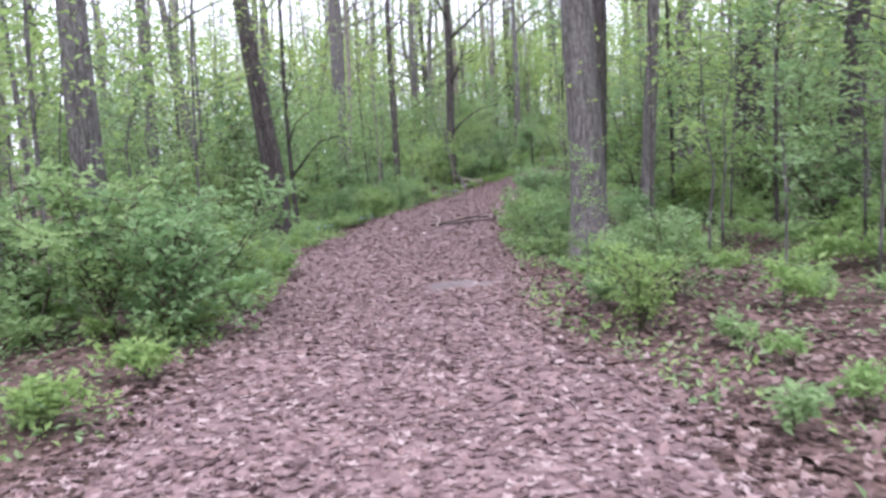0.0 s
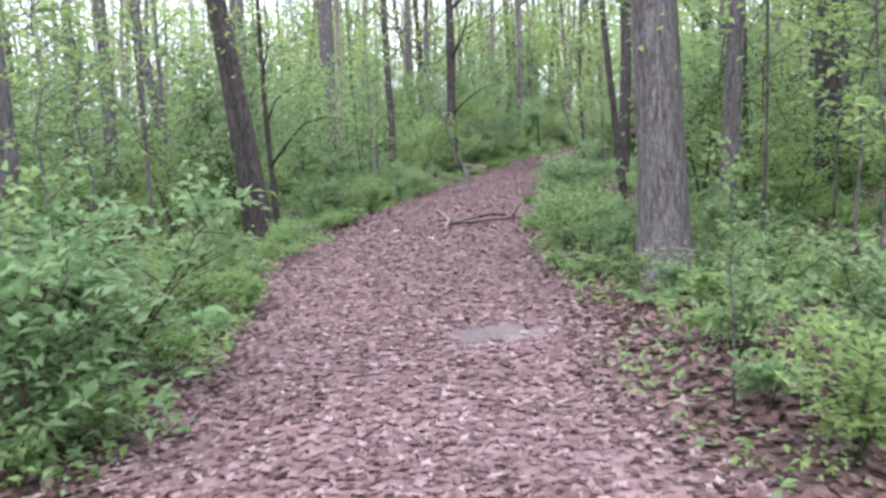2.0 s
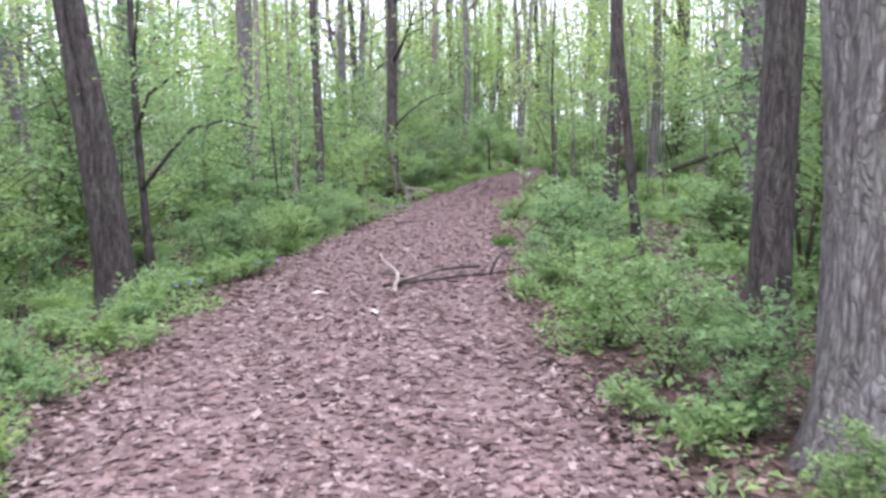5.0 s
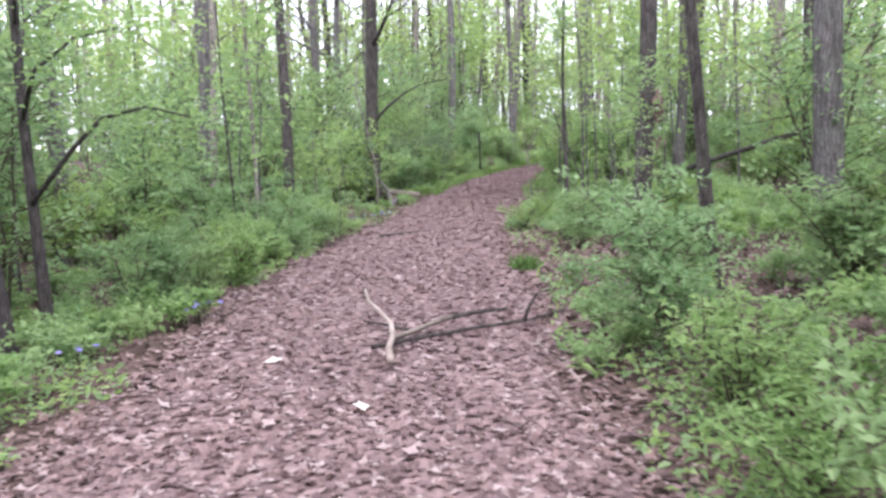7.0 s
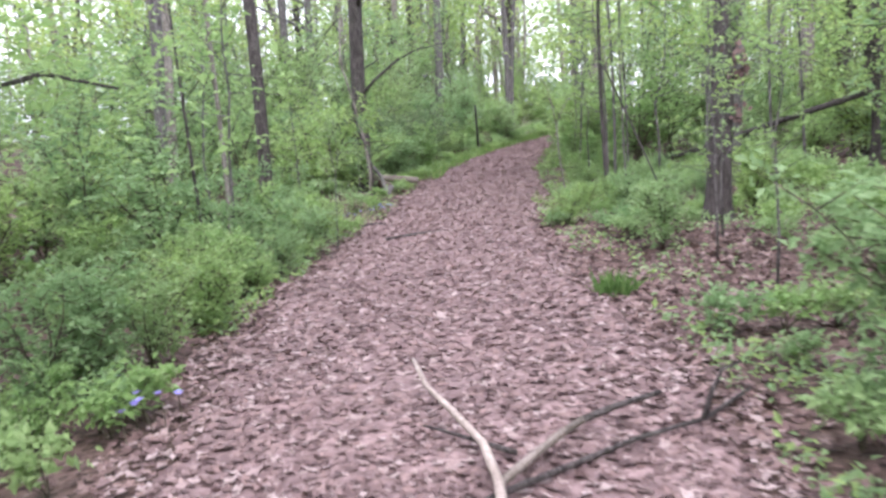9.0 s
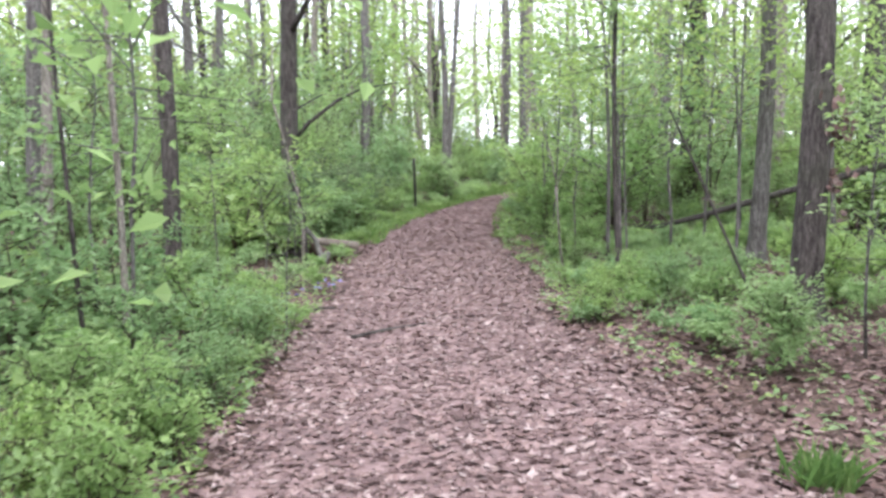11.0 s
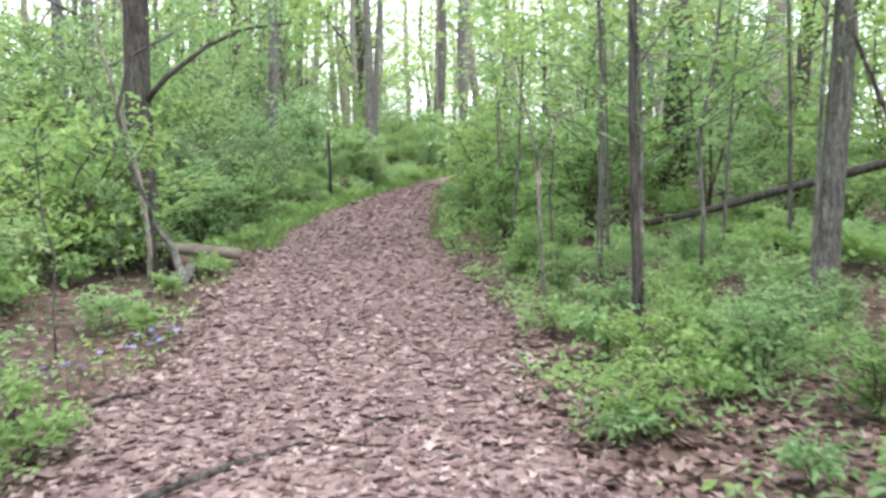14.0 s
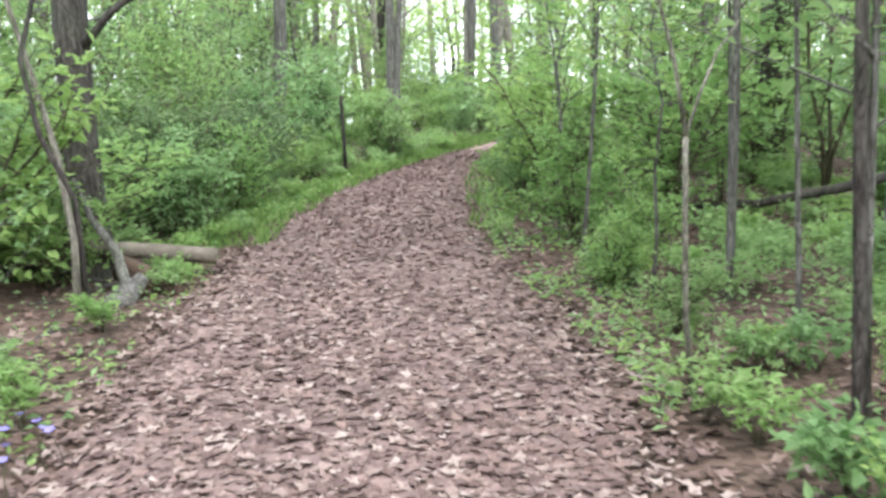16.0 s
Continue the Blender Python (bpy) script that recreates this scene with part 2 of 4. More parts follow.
def plant_meshes(kind, seed, height, spread, stems, twigs, leaves, leaf, green, low=0.25, wood=TWIG, thick=0.012, arch=0.5):
    """Stems that lean out of one foot, twigs on them, leaves along the twigs."""
    rng = np.random.RandomState(seed)
    pieces, P, D, made = [], [], [], []
    for s in range(stems):
        a = rng.rand() * 2 * math.pi
        reach = spread * (0.15 + 0.85 * rng.rand()) if stems > 1 else spread * 0.15
        h = height * (0.6 + 0.4 * rng.rand()) if stems > 1 else height
        u = np.linspace(0, 1, 7)
        wob = rng.normal(0, 0.025 * height, (7, 2)) * u[:, None]
        line = np.stack([math.cos(a) * reach * u ** 1.4, math.sin(a) * reach * u ** 1.4, h * (u - 0.12 * arch * u ** 3)], 1)
        line[:, :2] += wob
        line[0, 2] = -0.06
        made.append(tube(line, thick * (1.05 - 0.85 * u), 5))
        for t in range(twigs):
            f = low + (1 - low) * rng.rand() ** 0.8
            i = min(int(f * 6), 5)
            q = line[i] + (line[i + 1] - line[i]) * (f * 6 - i)
            b = rng.rand() * 2 * math.pi
            ln = spread * (0.35 + 0.5 * rng.rand()) * (1.15 - 0.6 * f)
            g = np.array((math.cos(b), math.sin(b), 0.05 + 0.95 * rng.rand()))
            v = np.linspace(0, 1, 2)[:, None]
            tw = q + g * ln * v + np.array((0, 0, -0.25 * ln)) * v ** 2
            pieces.append(tube(tw, thick * 0.4 * (1.1 - 0.8 * v[:, 0]), 3))
            m = leaves
            w = np.clip(rng.rand(m) * 0.9 + 0.1, 0, 1)
            base = q + g * ln * w[:, None] + np.array((0, 0, -0.25 * ln)) * w[:, None] ** 2
            side = np.array((-g[1], g[0], 0))
            sg = rng.choice((-1, 1), m)[:, None]
            P.append(base + rng.normal(0, 0.3 * leaf + 0.016 * spread, (m, 3)))
            D.append(g * 0.5 + side * sg * (0.5 + 0.6 * rng.rand(m, 1)) + rng.normal(0, 0.5, (m, 3)) + np.array((0, 0, -0.12)))
    P, D = np.concatenate(P), np.concatenate(D)
    L = leaf * (0.6 + 0.7 * rng.rand(len(P)))
    V, F = blades(P, D, L, L * (0.45 + 0.2 * rng.rand(len(P))), rng)
    if height < 0.5:
        sv, sf = join(made + pieces)
        return [], put_mesh("stalk_tuft", sv, sf, wood), put_mesh("foliage", V, F, green), V, F
    return [put_mesh("stem", v, f, wood, True) for v, f in made], put_mesh("branchwork", *join(pieces), wood), put_mesh("foliage", V, F, green)


def plant(name, meshes, x, y, label, category, group, turn=0.0, size=1.0):
    m = pose(x, y, float(rise(x, y)), 0, 0, turn) @ Matrix.Diagonal((size, size, size, 1))
    e = thing(name, x, y, label, category, group)
    e.matrix_basis = m
    for me in meshes[0]:
        part("stem", me, e)
    tagged(part(meshes[1].name.split(".")[0], meshes[1], e), kind="stuff")
    tagged(part("foliage", meshes[2], e), kind="stuff")
    return e


# ---- ground and path ----
def axis(lo, hi, near_lo, near_hi, fine, coarse):
    a = list(np.arange(near_lo, near_hi, fine))
    step, v = fine, near_hi
    while v < hi:
        a.append(v)
        step = min(step * 1.35, coarse)
        v += step
    a.append(hi)
    step, v = fine, near_lo - fine
    while v > lo:
        a.insert(0, v)
        step = min(step * 1.35, coarse)
        v -= step
    a.insert(0, lo)
    return np.array(a)


gx, gy = axis(-900, 900, -8, 10, 0.3, 90), axis(-900, 900, -4, 42, 0.3, 90)
X, Y = np.meshgrid(gx, gy)
rng = np.random.RandomState(5)
Z = rise(X, Y) + rng.normal(0, 0.012, X.shape) * (off_path(X, Y) > 0.3) - 0.02 * (off_path(X, Y) < -0.15)
nx = len(gx)
I = (np.arange(len(gy) - 1)[:, None] * nx + np.arange(nx - 1)).ravel()
ground = new("ground", put_mesh("ground", np.stack([X, Y, Z], -1).reshape(-1, 3), np.stack([I, I + 1, I + nx + 1, I + nx], 1), SOIL, True))
tagged(ground, "dark forest floor of soil and old leaf litter", "ground", kind="structure")

py = np.arange(-7, 44, 0.2)
rows_n = 13
PV = []
for y in py:
    l, r = np.interp(y, EY, EL) + 0.1 * noise.noise((y * 1.3, 0, 3)), np.interp(y, EY, ER) + 0.1 * noise.noise((y * 1.3, 7, 3))
    for k in range(rows_n):
        x = l + (r - l) * k / (rows_n - 1)
        edge = k in (0, rows_n - 1)
        PV.append((x, y, float(rise(x, y)) + (-0.03 if edge else 0.012 + 0.014 * noise.noise((x * 2, y * 2, 0)))))
J = (np.arange(len(py) - 1)[:, None] * rows_n + np.arange(rows_n - 1)).ravel()
path_bed = new("path", put_mesh("path", PV, np.stack([J, J + 1, J + rows_n + 1, J + rows_n], 1), PATH_SOIL, True))
tagged(path_bed, "winding woodland path covered in fallen brown leaves", "path", kind="structure")

# bare mud showing through the leaves
mv, mf = [(0.12, 9.3, float(rise(0.12, 9.3)) + 0.034)], []
for ring in (0.6, 1.0):
    for k in range(36):
        a = 2 * math.pi * k / 36
        q = ring * (1 + 0.35 * noise.noise((math.cos(a) * 1.6, math.sin(a) * 1.6, 4)) + 0.3 * noise.noise((math.cos(a) * 5, math.sin(a) * 5, 9)))
        x, y = 0.12 + 0.42 * q * math.cos(a), 9.3 + 0.38 * q * math.sin(a)
        mv.append((x, y, float(rise(x, y)) + (0.03 + 0.012 * noise.noise((x * 9, y * 9, 1)) if ring < 1 else 0.0)))
for k in range(36):
    j = (k + 1) % 36
    mf += [(0, 1 + k, 1 + j), (1 + k, 37 + k, 37 + j), (1 + k, 37 + j, 1 + j)]
mud = tagged(new("mud_patch", put_mesh("mud_patch", mv, mf, MUD, True)), "patch of dried grey mud on the leafy path", "mud", kind="structure")


# ---- trees ----
def trunk_mesh(name, r, h, lean, bark, seed, sides=14, rings=18, flare=0.5, bend=0.05, top=0.35, limbs=4, first=3.5):
    """A tapered, slightly crooked trunk with a flared foot and bare limbs high up."""
    rng = np.random.RandomState(seed)
    z = np.concatenate([[-0.25, 0, 0.1, 0.25, 0.5, 0.8], np.linspace(1.2, h, rings - 6)])
    ph = rng.rand(2) * 6
    line = np.stack([lean[0] * z + bend * np.sin(z * 0.8 + ph[0]) - bend * math.sin(ph[0]), lean[1] * z + bend * np.sin(z * 0.7 + ph[1]) - bend * math.sin(ph[1]), z], 1)
    rad = r * (1 - (1 - top) * np.clip(z / h, 0, 1)) * (1 + flare * np.exp(-np.clip(z, 0, 9) * 4.5))
    pieces = [tube(line, rad, sides, 0.12, seed)]
    tips = []
    for k in range(limbs):
        f = first + (h - first) * (k + rng.rand()) / limbs * 0.95
        base = np.array([np.interp(f, z, line[:, i]) for i in range(3)])
        a = rng.rand() * 6.28
        ln = (0.9 + 1.4 * rng.rand()) * (1.2 - 0.5 * f / h) * h / 7
        v = np.linspace(0, 1, 6)[:, None]
        g = np.array((math.cos(a), math.sin(a), 0.45 + 0.5 * rng.rand()))
        lim = base + g * ln * v + rng.normal(0, 0.05 * ln, (6, 3)) * v
        pieces.append(tube(lim, np.interp(f, z, rad) * 0.42 * (1.1 - 0.9 * v[:, 0]), 4))
        tips.append(lim)
        for j in range(2):
            b = a + rng.choice((-1, 1)) * (0.5 + rng.rand() * 0.6)
            sub = lim[2 + j] + np.array((math.cos(b), math.sin(b), 0.5)) * ln * 0.6 * v + rng.normal(0, 0.04 * ln, (6, 3)) * v
            pieces.append(tube(sub, np.interp(f, z, rad) * 0.2 * (1.1 - 0.9 * v[:, 0]), 3))
            tips.append(sub)
    V, F = join(pieces)
    return put_mesh(name, V, F, bark, True), tips, line


def crown_mesh(name, tips, seed, count, leaf, green):
    rng = np.random.RandomState(seed)
    per = max(1, count // max(1, len(tips)))
    P = []
    for lim in tips:
        m = per if lim[3][2] < 6.5 else max(2, int(per * 0.33))
        P.append(lim[rng.randint(2, 6, m)] + rng.normal(0, 0.42, (m, 3)) * np.array((1, 1, 0.6)))
    P = np.concatenate(P)
    D = rng.normal(0, 1, P.shape) * np.array((1, 1, 0.4))
    L = leaf * (0.6 + 0.7 * rng.rand(len(P)))
    V, F = blades(P, D, L, L * 0.6, rng)
    return put_mesh(name, V, F, green)


def tree(x, y, r, h=13.0, lean=(0, 0), bark=BARK_GREY, label="", seed=0, group="trees along the path", second=None, first=5.0, limbs=7, flare=0.5, crown=900, sides=14, name="tree"):
    e = thing(name, x, y, label or "tall grey-barked woodland tree among green undergrowth", "tree", group)
    me, tips, line = trunk_mesh("trunk", r, h, lean, bark, seed, sides, 20, flare, first=first, limbs=limbs)
    part("trunk", me, e)
    if second:
        dx, dy, r2, ln2 = second
        me2, tips2, _ = trunk_mesh("trunk", r2, h * 0.9, ln2, bark, seed + 50, sides, 20, flare, first=first + 1, limbs=4)
        o = part("trunk", me2, e)
        o.location = (dx, dy, 0)
        tips = tips + [t + np.array((dx, dy, 0)) for t in tips2]
    if crown:
        part("crown", crown_mesh("crown", tips, seed + 9, crown, 0.15 if r > 0.08 else 0.095, G_CANOPY), e)
    return e


NEAR = "trees along the path"
tree(1.86, 11.1, 0.225, 15, (-0.02, 0.01), BARK_GREY, "thick old tree with furrowed grey bark and flared roots", 11, sides=22, flare=0.75)
tree(-3.25, 17.7, 0.175, 13, (-0.10, 0.0), BARK_DARK, "dark fluted tree with two grown-together stems leaning beside the path", 12, second=(0.16, -0.06, 0.125, (-0.125, 0.01)))
tree(2.9, 12.5, 0.10, 12, (0, 0), BARK_GREY, "slim straight grey tree behind the thick trunk", 13)
tree(5.5, 15.6, 0.26, 15, (0.0, 0), BARK_DARK, "broad dark tree standing deep in the undergrowth", 14)
tree(5.9, 13.0, 0.19, 14, (0.02, 0), BARK_DARK, "", 15)
tree(-5.0, 12.7, 0.24, 15, (0, 0), BARK_GREY, "broad pale-grey trunk behind a leafy bush", 16)
tree(-6.75, 25.9, 0.15, 13, (-0.17, 0), BARK_GREY, "slanting grey tree leaning over the undergrowth", 17)
tree(-3.4, 31.2, 0.15, 13, (0.0, 0), BARK_GREY, "", 18)
tree(-1.41, 28.06, 0.11, 13, (0, 0), BARK_DARK, "straight dark-barked tree beside the path's verge", 19)
f3 = tree(0.47, 31.4, 0.16, 13, (-0.02, 0.0), BARK_DARK, "dark straight tree beside a fallen log", 20, first=2.3)
tree(-4.1, 36.5, 0.2, 14, (0, 0), BARK_GREY, "", 21)
tree(-4.6, 24.5, 0.12, 12, (0, 0), BARK_GREY, "", 22)
arch = tree(-3.05, 18.7, 0.055, 8, (-0.04, 0), BARK_DARK, "thin dark tree with an arching bough over the path edge", 23, first=2.0, crown=500)
tree(-7.0, 21.5, 0.15, 13, (0, 0), BARK_GREY, "", 24)
rt = tree(4.12, 23.4, 0.14, 14, (0.0, 0), BARK_DARK, "dark upright tree with dead leaves caught on its bark", 25, sides=18)
tree(3.05, 18.3, 0.065, 9, (-0.08, 0), BARK_DARK, "thin slanting dark tree in undergrowth", 26, crown=500)
tree(5.9, 21.2, 0.2, 14, (0, 0), BARK_GREY, "", 27)
tree(11.9, 34.6, 0.19, 15, (0, 0), BARK_PALE, "", 28)
tree(5.3, 39.4, 0.09, 13, (-0.04, 0), BARK_GREY, "forked grey tree beyond the bend of the path", 29, second=(0.08, 0.0, 0.07, (0.05, 0)))
tree(10.3, 48.9, 0.2, 15, (0, 0), BARK_GREY, "", 30)
tree(9.35, 44.1, 0.12, 13, (0, 0), BARK_GREY, "", 31)
tree(3.66, 42.5, 0.15, 14, (0, 0), BARK_GREY, "", 32)
tree(3.0, 47.5, 0.14, 14, (0, 0), BARK_PALE, "", 33)
tree(-1.2, 46.0, 0.18, 14, (0, 0), BARK_GREY, "", 34)
tree(10.25, 36.7, 0.12, 13, (0, 0), BARK_GREY, "", 35)
tree(-2.97, 29.2, 0.08, 11, (0, 0), BARK_PALE, "", 36, crown=600)
tree(6.07, 26.9, 0.11, 13, (0, 0), BARK_GREY, "", 37)


tree(2.3, 13.1, 0.14, 14, (-0.01, 0), BARK_DARK, "dark straight tree close behind the thick furrowed trunk", 46)
for k, (x, y, r, h) in enumerate([(4.3, 8.2, 0.03, 7), (5.2, 10.3, 0.045, 9), (6.6, 9.2, 0.06, 10), (4.4, 11.6, 0.03, 7), (7.2, 12.4, 0.07, 11), (6.3, 7.0, 0.05, 9), (3.7, 14.2, 0.035, 8), (8.4, 15.2, 0.09, 12), (4.9, 6.2, 0.04, 8), (5.0, 18.0, 0.05, 9)]):
    tree(x, y, r, h, (0.03 * math.sin(k * 2.1), 0.02), BARK_DARK, "thin dark tree in the shaded understorey", 60 + k, crown=1500, sides=8, first=1.6, limbs=10, flare=0.25)
tree(9.12, 27.66, 0.08, 12, (0, 0), BARK_DARK, "dark tree that props a fallen trunk", 47)
tree(-5.4, 27.0, 0.11, 13, (0, 0), BARK_GREY, "", 38)
tree(10.9, 30.2, 0.24, 15, (0, 0), BARK_DARK, "broad dark tree standing deep in the undergrowth", 39)
tree(3.72, 26.2, 0.034, 8, (0.0, 0), BARK_DARK, "slim straight grey sapling tree at the path's bend", 40, crown=420, sides=8, first=2.6, flare=0.2)
tree(-1.66, 24.2, 0.033, 8, (0.0, 0), BARK_PALE, "slim pale upright sapling tree beside the path", 41, crown=350, sides=8, first=3.0, flare=0.2)
tree(-1.92, 23.75, 0.02, 6, (-0.03, 0), BARK_DARK, "thin dark upright sapling tree beside the path", 42, crown=260, sides=7, first=2.0, flare=0.2)
tree(2.33, 10.05, 0.016, 5, (0.02, 0), BARK_DARK, "thin dark upright sapling tree beside the path", 43, crown=200, sides=7, first=1.7, flare=0.2)
for k, (x, y, r, h) in enumerate([(4.5, 27.5, 0.018, 4.5), (5.3, 26.2, 0.022, 5), (5.1, 29.0, 0.02, 4.5), (6.3, 27.6, 0.024, 5), (4.6, 30.4, 0.02, 4.5), (6.6, 29.0, 0.022, 5), (7.4, 27.0, 0.026, 5.5), (5.7, 24.9, 0.022, 5)]):
    tree(x, y, r, h, (0.04 * math.sin(k * 1.7), 0.03 * math.cos(k)), BARK_GREY, "slender young tree with a light green crown", 80 + k, crown=900, sides=7, first=1.7, limbs=10, flare=0.2)
for k, (x, y, r, h) in enumerate([(-4.3, 9.6, 0.03, 7), (-5.6, 8.3, 0.04, 8), (-6.6, 11.6, 0.05, 9), (-4.0, 14.6, 0.03, 7), (-7.4, 16.0, 0.06, 9), (-5.3, 19.6, 0.04, 8), (-4.5, 22.0, 0.035, 7), (-6.6, 22.6, 0.05, 9)]):
    tree(x, y, r, h, (0.03 * math.sin(k * 2.7), 0.02), BARK_GREY, "slender grey tree with leafy spring boughs", 100 + k, crown=1300, sides=8, first=1.7, limbs=10, flare=0.25)
tree(4.6, 28.3, 0.03, 7, (-0.05, 0), BARK_GREY, "slim straight grey sapling tree at the path's bend", 45, crown=300, sides=7, first=2.6, flare=0.2)


def bough_on(t, pts, r0, seed, leaves):
    """A bough that reaches out of a tree, with its own leaves."""
    V, F = tube(pts, np.linspace(r0, r0 * 0.25, len(pts)), 6, 0.1, seed)
    part("bough", put_mesh("bough", V, F, BARK_DARK, True), t)
    fine = np.array([np.array(pts[0]) + 0 * k for k in range(6)])
    for k in range(6):
        f = (0.35 + 0.65 * k / 5) * (len(pts) - 1)
        i = min(int(f), len(pts) - 2)
        fine[k] = np.array(pts[i]) + (np.array(pts[i + 1]) - np.array(pts[i])) * (f - i)
    tagged(part("foliage", crown_mesh("foliage", [fine], seed, leaves, 0.07, G_BRIGHT), t), kind="stuff")


bough_on(f3, [(0, 0, 1.9), (0.25, -0.1, 2.2), (0.7, -0.2, 2.55), (1.1, -0.2, 2.75), (1.7, -0.25, 2.85)], 0.04, 501, 260)
bough_on(arch, [(-0.1, 0, 1.35), (0.3, 0, 1.85), (0.55, 0, 2.1), (0.95, -0.05, 2.2), (1.35, -0.1, 2.1)], 0.03, 502, 700)
bough_on(arch, [(-0.12, 0, 2.1), (0.1, -0.3, 2.5), (0.5, -0.5, 2.75), (0.9, -0.7, 2.8)], 0.025, 503, 800)
KNOWN = [(o.location.x, o.location.y) for o in scene.objects if o.get("category") == "tree"]

# the rest of the wood: a few kinds, many trees
kinds = []
for k, (r, h, bark) in enumerate([(0.16, 14, BARK_GREY), (0.09, 12, BARK_GREY), (0.12, 13, BARK_PALE), (0.055, 10, BARK_DARK), (0.18, 15, BARK_DARK), (0.05, 9, BARK_GREY), (0.045, 8, BARK_DARK), (0.07, 11, BARK_GREY)]):
    rs = np.random.RandomState(70 + k)
    me, tips, _ = trunk_mesh("trunk", r, h, (rs.normal(0, 0.05), rs.normal(0, 0.05)), bark, 70 + k, 8, 16, 0.4, 0.08 + 0.015 * k, first=2.2, limbs=10)
    kinds.append((me, crown_mesh("crown", tips, 170 + k, 1350, 0.19, G_CANOPY)))
rng = np.random.RandomState(21)
spots, tries = list(KNOWN), 0
while len(spots) < len(KNOWN) + 255 and tries < 20000:
    tries += 1
    if len(spots) < len(KNOWN) + 85:
        y = rng.uniform(40, 84)
        x = (y - 20) * rng.uniform(-0.35, 0.8)
    else:
        x, y = rng.uniform(-38, 42), rng.uniform(-14, 88)
    d = float(off_path(x, y))
    if d < (3.2 if y < 40 else 1.3) or (y < 14 and d < 4.5) or any((x - a) ** 2 + (y - b) ** 2 < (5.5 if y < 42 else 3.0) for a, b in spots):
        continue
    spots.append((x, y))
    k = rng.randint(len(kinds))
    e = thing("tree", x, y, ["slender grey woodland tree with sparse spring leaves", "thin woodland tree with pale new leaves"][k % 2], "tree", "trees of the wood")
    sc = rng.uniform(0.85, 1.15)
    e.matrix_basis = pose(x, y, float(rise(x, y)), rng.normal(0, 1.5), rng.normal(0, 1.5), rng.uniform(0, 360)) @ Matrix.Diagonal((sc, sc, sc, 1))
    part("trunk", kinds[k][0], e)
    part("crown", kinds[k][1], e)


# ---- undergrowth ----
SHRUBS = [plant_meshes("shrub", 200 + k, 1.0, 0.65, 6, 14, 18, 0.062, G_SHRUB, 0.06) for k in range(4)]
BRIGHTS = [plant_meshes("bright_shrub", 220 + k, 1.0, 0.62, 6, 14, 18, 0.06, G_BRIGHT, 0.06) for k in range(3)]
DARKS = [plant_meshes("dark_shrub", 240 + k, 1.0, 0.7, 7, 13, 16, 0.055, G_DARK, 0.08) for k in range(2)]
HERBS = [plant_meshes("herb", 260 + k, 0.3, 0.26, 6, 5, 9, 0.058, (G_SHRUB, G_BRIGHT, G_SHRUB)[k % 3], 0.4, thick=0.004) for k in range(5)]
SAPLINGS = [plant_meshes("sapling", 280 + k, 4.2, 1.5, 3, 24, 18, 0.1, (G_SHRUB, G_BRIGHT)[k % 2], 0.15, thick=0.022) for k in range(5)]
SLIMS = [plant_meshes("slim_sapling", 300 + k, 3.4, 1.1, 1, 24, 18, 0.08, (G_BRIGHT, G_SHRUB)[k % 2], 0.3, BARK_GREY, 0.018) for k in range(3)]


def shrub(x, y, size, kind="shrub", seed=0):
    pool, label = {"shrub": (SHRUBS, "leafy green shrub growing at the path's edge"), "bright": (BRIGHTS, "bright green spring shrub at the path's edge"),
                   "dark": (DARKS, "dense dark-green bush beside the path")}[kind]
    return plant("shrub", pool[seed % len(pool)], x, y, label, "shrub", "shrubs beside the path", seed * 67.0, size)


SHRUBS_START = [(-2.3, 7.2, 1.4, "shrub"), (-2.28, 8.35, 1.35, "shrub"), (-2.9, 7.6, 1.5, "shrub"), (-3.6, 7.6, 1.5, "shrub"),
    (-3.4, 10.2, 0.9, "shrub"), (1.45, 6.5, 0.75, "bright"), (1.9, 7.3, 0.8, "shrub"), (1.55, 8.2, 0.6, "shrub"), (2.3, 9.6, 0.7, "shrub"),
    (1.35, 12.4, 0.8, "shrub"), (-2.75, 12.0, 0.45, "shrub"), (1.35, 10.45, 0.45, "shrub"), (2.2, 10.35, 0.6, "shrub"), (1.5, 11.6, 0.7, "shrub"),
    (2.5, 11.3, 0.9, "shrub")]
SHRUBS_BRANCH = [(-4.3, 16.4, 0.6, "bright"), (1.3, 13.4, 0.75, "bright"), (1.45, 14.4, 0.8, "bright"), (1.65, 15.8, 1.0, "shrub"), (2.1, 16.9, 1.2, "shrub"),
    (-2.75, 13.4, 0.4, "shrub"), (-2.45, 14.6, 0.34, "bright"), (-2.2, 18.2, 0.5, "bright"), (-2.2, 19.2, 0.8, "shrub"), (-1.55, 20.4, 0.75, "bright"),
    (-1.85, 19.6, 0.7, "shrub"), (-1.75, 20.9, 0.7, "bright")]
SHRUBS_BEND = [(-1.25, 21.4, 0.65, "bright"), (-1.05, 22.4, 0.6, "shrub"), (4.6, 26.7, 0.45, "bright"), (5.2, 27.7, 0.5, "shrub"), (5.0, 25.6, 0.5, "shrub"),
    (-1.6, 21.9, 0.75, "bright"), (-1.35, 22.8, 0.8, "shrub"), (-1.0, 24.4, 0.9, "bright"), (-0.7, 25.6, 0.8, "shrub"), (2.8, 21.9, 0.85, "shrub"),
    (2.5, 24.2, 0.6, "bright"), (3.05, 25.2, 0.45, "bright"), (3.5, 25.4, 0.55, "bright"), (3.95, 26.1, 0.5, "bright"), (4.3, 25.2, 0.5, "shrub"), (3.3, 24.4, 0.6, "shrub"), (3.8, 27.7, 0.55, "shrub"), (3.6, 23.9, 0.6, "bright")]
